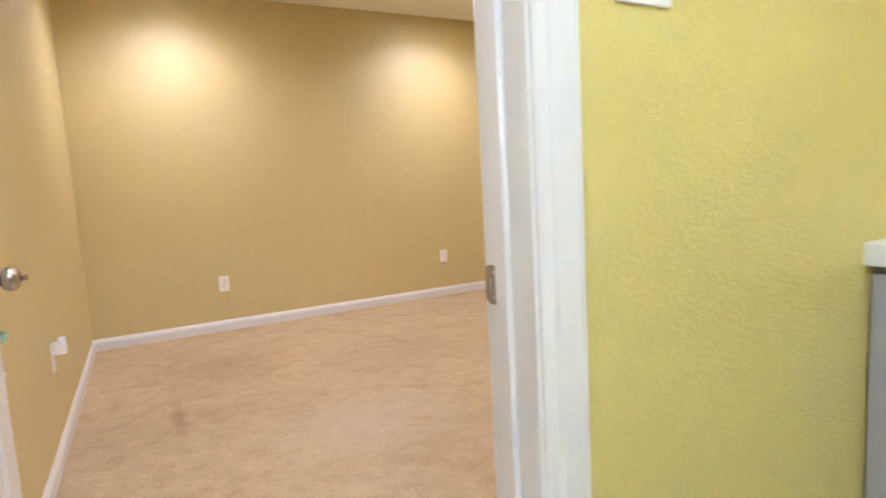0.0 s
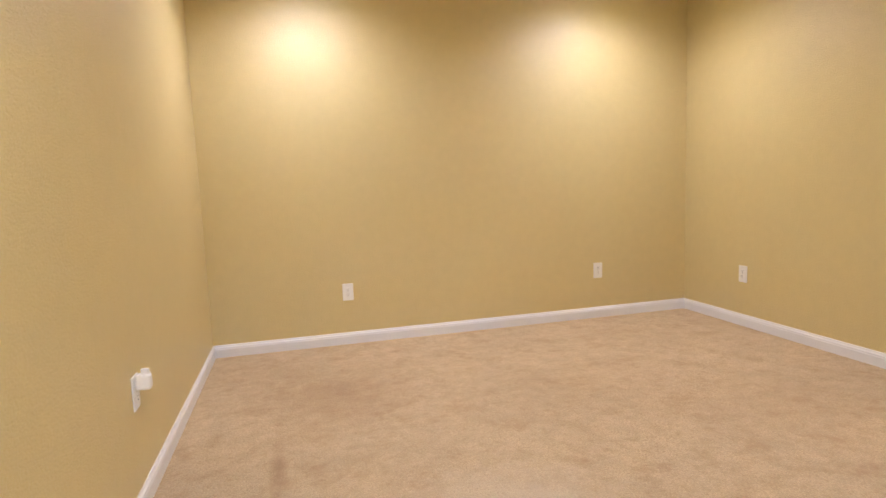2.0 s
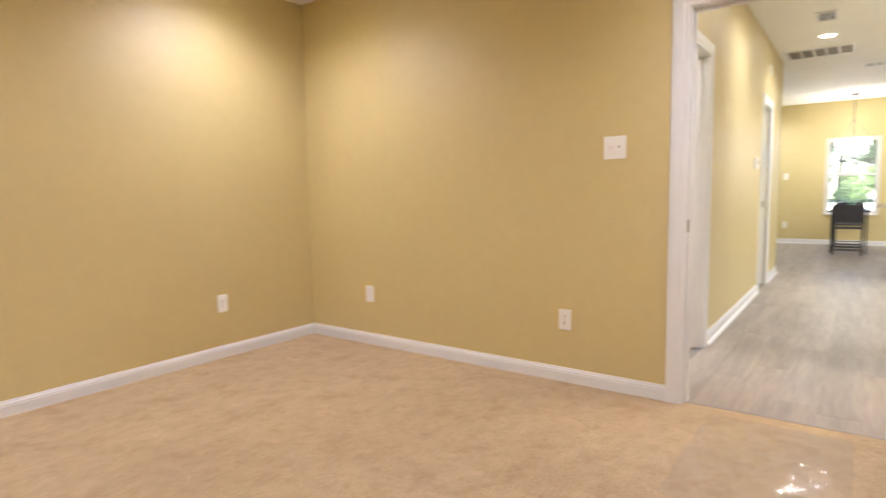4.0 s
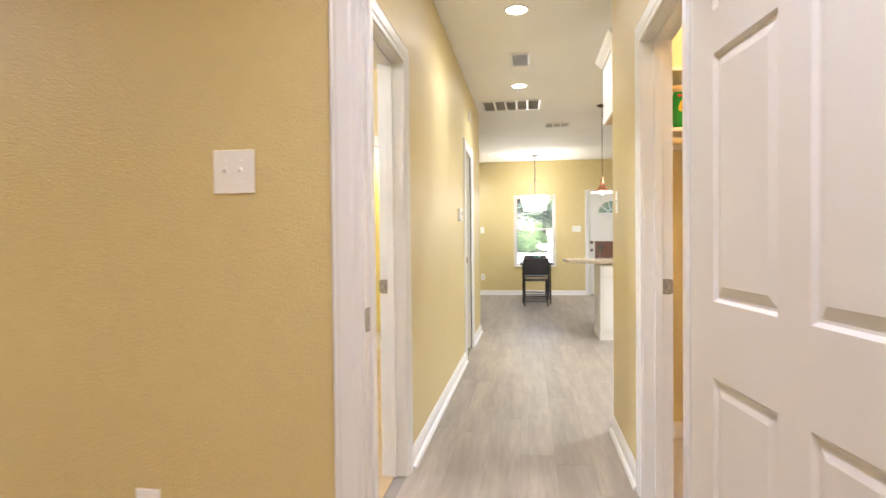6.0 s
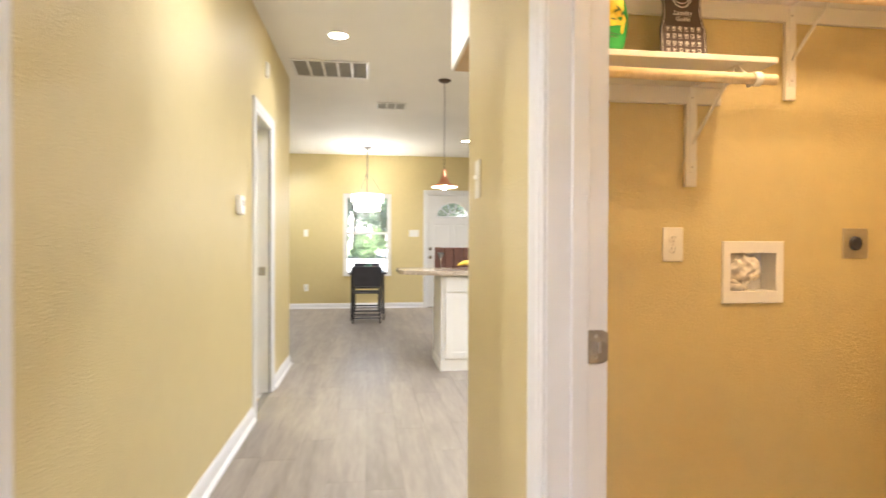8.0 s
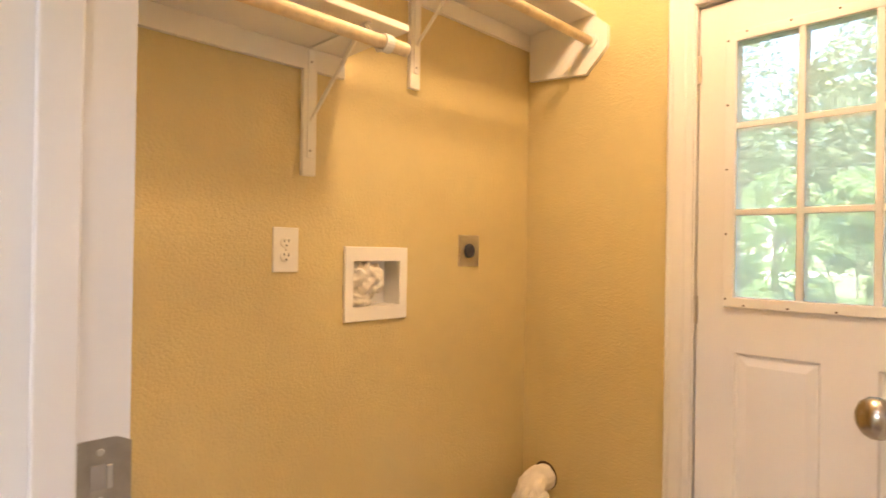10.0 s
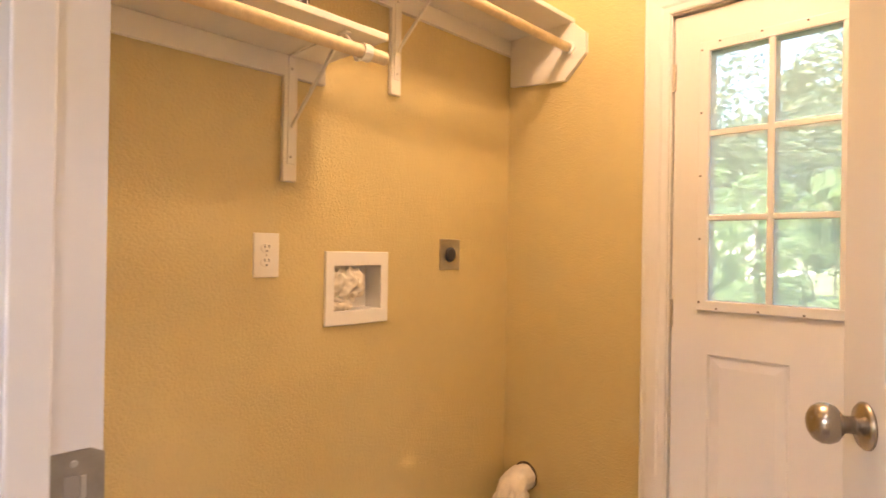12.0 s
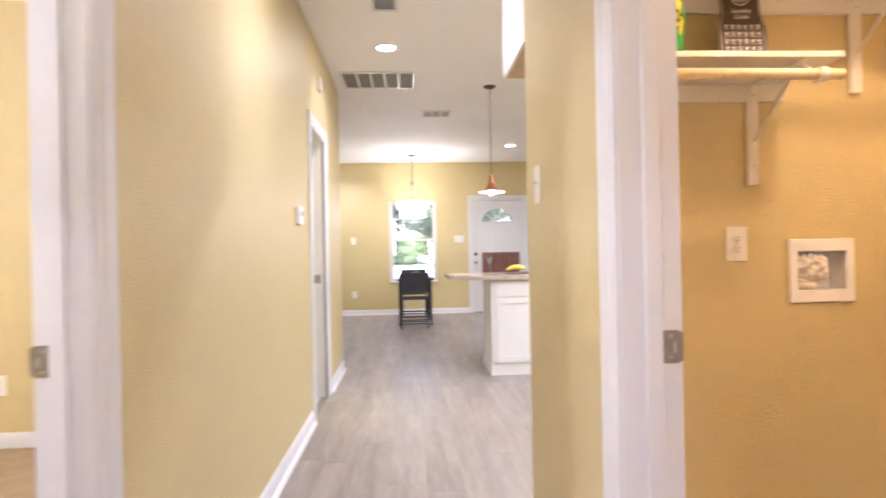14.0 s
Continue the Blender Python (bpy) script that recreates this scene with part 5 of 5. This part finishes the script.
smooth(part("glass_disc", lathe([(0.040, -1.020), (0.090, -1.028), (0.122, -1.030), (0.122, -1.033), (0.090, -1.032), (0.040, -1.025)], 32), FROSTED, pendant, "frosted glass ring under the shade")).visible_shadow = False

# ---- dining corner ----
chandelier = empty("chandelier", "two-tier white drum chandelier, lit, over the dining table", "chandelier", m=pose(13.70, 2.095, CEIL))
smooth(part("canopy", lathe([(0.0, 0.0), (0.065, 0.0), (0.062, -0.012), (0.02, -0.03), (0.0, -0.032)], 28), AGED_NICKEL, chandelier))
part("stem", tube([(0, 0, -0.03), (0, 0, -0.44)], 0.009, 8), AGED_NICKEL, chandelier)
smooth(part("hub", lathe([(0.0, -0.42), (0.012, -0.425), (0.020, -0.45), (0.010, -0.475), (0.014, -0.49), (0.008, -0.52), (0.008, -0.78)], 20), AGED_NICKEL, chandelier))
for k in range(3):
    a = radians(120 * k + 30)
    part("arm", tube([(0.01 * math.cos(a), 0.01 * math.sin(a), -0.50), (0.05 * math.cos(a), 0.05 * math.sin(a), -0.46), (0.255 * math.cos(a), 0.255 * math.sin(a), -0.775)], 0.003, 6), AGED_NICKEL, chandelier)
smooth(part("shade", lathe([(0.262, -0.775), (0.262, -0.905), (0.258, -0.905), (0.258, -0.775)], 44), FROSTED, chandelier)).visible_shadow = False
part("band", lathe([(0.264, -0.905), (0.264, -0.922), (0.205, -0.922), (0.205, -0.905)], 44), AGED_NICKEL, chandelier)
smooth(part("shade", lathe([(0.212, -0.922), (0.212, -1.035), (0.20, -1.045), (0.0, -1.05)], 44), FROSTED, chandelier)).visible_shadow = False


def folding_chair():
    """Local x runs forward from the back, y across, z up."""
    root = empty("folding_chair", "black steel folding chair at the dining table", "chair", "chairs at the dining table")
    part("backrest", box(-0.012, 0.006, -0.200, 0.200, 0.535, 0.825, 0.008), BLACK, root)
    part("seat", box(0.02, 0.40, -0.195, 0.195, 0.425, 0.448, 0.010), BLACK, root)
    for y in (-0.208, 0.208):
        part("front_leg", tube([(0.0, y, 0.82), (0.02, y, 0.56), (0.44, y, 0.012)], 0.010, 10), BLACK_STEEL, root)
        part("rear_leg", tube([(0.34, y * 0.94, 0.43), (-0.01, y * 0.94, 0.012)], 0.010, 10), BLACK_STEEL, root)
    for x, z in ((0.032, 0.07), (0.075, 0.12), (0.405, 0.055), (0.34, 0.14), (0.10, 0.455)):
        part("crossbar", tube([(x, -0.205, z), (x, 0.205, z)], 0.008, 8), BLACK_STEEL, root)
    for x, y in ((0.44, -0.208), (0.44, 0.208), (-0.01, -0.196), (-0.01, 0.196)):
        part("rubber_foot", lathe([(0.0, 0.0), (0.014, 0.0), (0.014, 0.022), (0.011, 0.026)], 12, pose(x, y, 0)), RUBBER, root)
    return root


chair = folding_chair()
chair.matrix_basis = pose(12.585, 2.10, 0.001)
copy_thing(chair, pose(13.98, 2.10, 0.001, 0, 0, 180))
table = empty("dining_table", "small black folding dining table by the window", "table", m=pose(13.28, 2.085, 0))
part("tabletop", box(-0.44, 0.44, -0.29, 0.29, 0.695, 0.725, 0.008), BLACK, table)
for x in (-0.38, 0.38):
    for y in (-0.24, 0.24):
        part("leg", tube([(x, y, 0.70), (x, y, 0.0)], 0.012, 10), BLACK_STEEL, table)
bowl = smooth(thing("bowl", lathe([(0.0, 0.0), (0.04, 0.0), (0.075, 0.035), (0.085, 0.06), (0.080, 0.06), (0.066, 0.034), (0.0, 0.01)], 24), CLAY, "dark bowl of greenery on the dining table", "bowl"))
bowl.matrix_basis = pose(13.2, 2.07, 0.7255)
verts, faces = [], []
for _ in range(90):
    a, e = rng.uniform(0, 6.28), rng.uniform(0.2, 1.5)
    d = Vector((math.cos(a) * math.cos(e), math.sin(a) * math.cos(e), math.sin(e)))
    b = Vector((0, 0, 0.03)) + d * rng.uniform(0.03, 0.06)
    side = d.orthogonal().normalized() * 0.012
    n = len(verts)
    verts += [b, b + d * 0.02 + side, b + d * 0.045, b + d * 0.02 - side]
    faces.append((n, n + 1, n + 2, n + 3))
me = bpy.data.meshes.new("greenery")
me.from_pydata(verts, [], faces)
me.materials.append(POT_PLANT)
greens = new("greenery", me)
greens.parent = bowl

# ---- outside ----
slab("ground", -220, 260, -220, 220, -0.5, -0.28, GRASS, "mown grass round the house", "ground")
slab("road", 15.5, 56.0, -60, 60, -0.28, -0.262, GRAVEL, "pale gravel drive and road in front of the house", "road")


def leaf_mesh_cloud(name, clumps, per_clump, size, seed, parent, mat):
    """Leaves in loose clumps: clumps are rows of (centre, radius)."""
    gen = np.random.default_rng(seed)
    centres = np.repeat(np.array([c for c, _ in clumps]), per_clump, 0)
    radii = np.repeat(np.array([r for _, r in clumps]), per_clump)
    d = gen.normal(size=centres.shape)
    d /= np.linalg.norm(d, axis=1)[:, None]
    at = centres + d * (radii * gen.uniform(0.35, 1.0, len(radii)))[:, None]
    u = gen.normal(size=at.shape)
    u[:, 2] *= 0.5
    u /= np.linalg.norm(u, axis=1)[:, None]
    v = np.cross(u, gen.normal(size=at.shape))
    v /= np.linalg.norm(v, axis=1)[:, None]
    s = size * gen.uniform(0.6, 1.3, len(at))[:, None]
    quad = np.stack([at - u * s, at + v * s * 0.45, at + u * s, at - v * s * 0.45], 1).reshape(-1, 3)
    me = bpy.data.meshes.new(name)
    me.from_pydata(quad.tolist(), [], np.arange(len(quad)).reshape(-1, 4).tolist())
    me.materials.append(mat)
    ob = new(name, me)
    ob.parent = parent
    return ob


def tree(x, y, h, spread, seed, leaf, clumps=60, per_clump=120, label="tall leafy green tree beyond the yard"):
    gen = random.Random(seed)
    root = empty("tree", label, "tree", "trees round the house", m=pose(x, y, -0.28))
    lean = (gen.uniform(-0.3, 0.3), gen.uniform(-0.3, 0.3))
    top = Vector((lean[0], lean[1], h * 0.62))
    part("trunk", tube([(0, 0, 0), (lean[0] * 0.2, lean[1] * 0.2, h * 0.2), (lean[0] * 0.6, lean[1] * 0.6, h * 0.42), top], [h * 0.016, h * 0.012, h * 0.009, h * 0.004], 10), BARK, root)
    rows = []
    for k in range(9):
        a, z0 = gen.uniform(0, 6.28), h * gen.uniform(0.15, 0.55)
        tip = Vector((math.cos(a) * spread * gen.uniform(0.5, 0.9), math.sin(a) * spread * gen.uniform(0.5, 0.9), z0 + h * gen.uniform(0.08, 0.3)))
        part("limb", tube([(lean[0] * z0 / h, lean[1] * z0 / h, z0), tip * 0.5 + Vector((0, 0, z0 * 0.5)), tip], [h * 0.006, h * 0.004, h * 0.002], 7), BARK, root)
        rows.append((tip, spread * 0.32))
    while len(rows) < clumps:
        a, e, k = gen.uniform(0, 6.28), gen.uniform(-0.9, 1.4), gen.uniform(0.35, 1.0)
        rows.append((Vector((math.cos(a) * math.cos(e) * spread * k, math.sin(a) * math.cos(e) * spread * k, h * 0.55 + math.sin(e) * h * 0.44 * k)), spread * gen.uniform(0.14, 0.30)))
    leaf_mesh_cloud("crown", [(tuple(c), r) for c, r in rows], per_clump, leaf, seed, root, LEAF)


def shrub(x, y, h, r, seed, leaf=0.06):
    gen = random.Random(seed)
    root = empty("shrub", "pale green leafy shrub outside the house", "shrub", "shrubs round the house", m=pose(x, y, -0.28))
    for k in range(5):
        a = gen.uniform(0, 6.28)
        part("stem", tube([(0, 0, 0), (math.cos(a) * r * 0.3, math.sin(a) * r * 0.3, h * 0.5), (math.cos(a) * r * 0.6, math.sin(a) * r * 0.6, h * 0.85)], [0.02, 0.013, 0.005], 6), BARK, root)
    rows = []
    for k in range(46):
        a, z, d = gen.uniform(0, 6.28), gen.uniform(0.08, 1.0), gen.uniform(0.2, 1.0)
        rows.append(((math.cos(a) * r * d * (1.05 - 0.4 * z), math.sin(a) * r * d * (1.05 - 0.4 * z), z * h), r * gen.uniform(0.14, 0.26)))
    leaf_mesh_cloud("leaves", rows, 190, leaf * 0.8, seed, root, LEAF_PALE)


for k, (x, y, h, w) in enumerate([(60, -9, 13, 5.0), (58.5, -2.0, 10, 4.2), (62, 3.5, 13, 5.0), (58, 8.5, 10, 4.4), (61, 15, 13, 5.2), (59, 21, 11, 4.6), (59, -16, 12, 5.0), (66, 0.5, 17, 6.5), (67, 8.0, 17, 6.5), (68, -7, 17, 6.5), (67, 16, 17, 6.5), (66, 24, 16, 6.5)]):
    tree(x, y, h, w, 20 + k, 0.17, 90, 260, "tall leafy green tree across the road")
for k, (x, y, h, w) in enumerate([(57, -4.5, 3.0, 2.0), (57.2, 1.8, 2.6, 1.9), (57, 5.8, 3.2, 2.1), (57, 11.5, 3.0, 2.2), (57, 16.5, 3.2, 2.2)]):
    shrub(x, y, h, w, 60 + k, 0.16)
for k, (x, y, h, w) in enumerate([(5.2, -13.5, 8, 3.0), (8.6, -12.0, 5.6, 2.6), (12.2, -13.5, 9.5, 3.3), (7.0, -17.5, 8.5, 3.8), (2.0, -14.5, 9, 3.2), (11.0, -19, 7.2, 4.4)]):
    tree(x, y, h, w, 40 + k, 0.105, 44, 150, "leafy green tree behind the back door")
for k, (x, y, h, w) in enumerate([(6.1, -6.0, 2.3, 0.9), (7.6, -6.6, 2.0, 1.1), (9.3, -7.0, 2.2, 1.2), (4.6, -7.0, 1.9, 1.0), (8.4, -8.6, 2.9, 1.4), (5.6, -8.8, 2.8, 1.4)]):
    shrub(x, y, h, w, 80 + k, 0.055)
tree(-7, 3.0, 9, 3.4, 95, 0.13, 60, 120, "leafy green tree outside the bedroom window")


def car(m):
    """A white sedan; local x runs forward, y across, z up."""
    root = empty("car", "white parked sedan beyond the gravel drive", "car", m=m)
    bm = bmesh.new()
    sections = [(-2.25, 0.62, 0.90, 0.45), (-2.1, 0.76, 0.98, 0.30), (-1.4, 0.85, 1.02, 0.26), (0.0, 0.88, 0.98, 0.25), (1.2, 0.86, 0.94, 0.26), (2.0, 0.78, 0.82, 0.30), (2.25, 0.60, 0.66, 0.42)]
    rings = [[bm.verts.new((x, y, z)) for y, z in ((-w, lo), (-w * 1.02, (lo + hi) / 2), (-w * 0.95, hi - 0.05), (-w * 0.8, hi), (w * 0.8, hi), (w * 0.95, hi - 0.05), (w * 1.02, (lo + hi) / 2), (w, lo))] for x, w, hi, lo in sections]
    for a, b in zip(rings, rings[1:]):
        for i in range(8):
            bm.faces.new((a[i], a[(i + 1) % 8], b[(i + 1) % 8], b[i]))
    bm.faces.new(rings[0])
    bm.faces.new(rings[-1])
    smooth(part("body", bm, CAR_PAINT, root))
    part("roof", prism([(-1.35, 1.36), (-0.9, 1.43), (0.1, 1.43), (0.45, 1.38), (0.40, 1.35), (-1.3, 1.33)], -0.60, 0.60), CAR_PAINT, root)
    part("windows", prism([(-1.95, 0.99), (-1.33, 1.355), (0.42, 1.355), (1.15, 0.95)], -0.64, 0.64), CAR_GLASS, root, "dark tinted glass")
    for x in (-1.38, 1.40):
        for y in (-0.80, 0.80):
            wheel = part("wheel", lathe([(0.20, -0.10), (0.31, -0.10), (0.33, -0.06), (0.33, 0.06), (0.31, 0.10), (0.20, 0.10)], 28, pose(x, y, 0.33, 90)), RUBBER, root)
            part("rim", lathe([(0.0, -0.085), (0.05, -0.09), (0.19, -0.07), (0.205, -0.095), (0.205, 0.095), (0.19, 0.07), (0.05, 0.09), (0.0, 0.085)], 24, pose(x, y, 0.33, 90)), STEEL, wheel)
    for y in (-0.58, 0.58):
        part("headlight", box(2.08, 2.19, y - 0.14, y + 0.14, 0.60, 0.70, 0.03), PLASTIC, root)


car(pose(53.5, -1.0, -0.262, 0, 0, 90))

# ---- floor planks ----
plank_meshes = {}


def lay_planks(floor, x0, x1, y0, y1, seed, wide=0.18, long=1.22):
    """Planks along x over a rectangle, each a little apart from the next, with eased edges."""
    gen = random.Random(seed)
    n = max(1, round((y1 - y0) / wide))
    w = (y1 - y0) / n
    for row in range(n):
        at = x0 - gen.uniform(0, long)
        while at < x1:
            a, b = max(at, x0), min(at + long, x1)
            at += long
            if b - a < 0.02:
                continue
            key = (round(b - a, 3), round(w, 4))
            if key not in plank_meshes:
                hx, hy = key[0] / 2 - 0.0003, key[1] / 2 - 0.0003
                bm = bmesh.new()
                rings = [[bm.verts.new((sx * (hx - d), sy * (hy - d), z)) for sx, sy in ((-1, -1), (1, -1), (1, 1), (-1, 1))] for d, z in ((0, -0.006), (0, -0.0007), (0.0008, 0.0))]
                for p, q in zip(rings, rings[1:]):
                    for i in range(4):
                        bm.faces.new((p[i], p[(i + 1) % 4], q[(i + 1) % 4], q[i]))
                bm.faces.new(rings[-1])
                plank_meshes[key] = mesh_of(bm, PLANK, "plank")
            ob = new("plank", plank_meshes[key])
            ob.parent = floor
            ob.location = ((a + b) / 2, y0 + w * (row + 0.5), 0.0)


lay_planks(bpy.data.objects["floor_hall"], 4.352, FX, HS, HN, 1)
lay_planks(bpy.data.objects["floor_living"], 9.88, FX, HN, LN, 2)
lay_planks(bpy.data.objects["floor_kitchen"], 6.31, FX, KS, HS, 3)
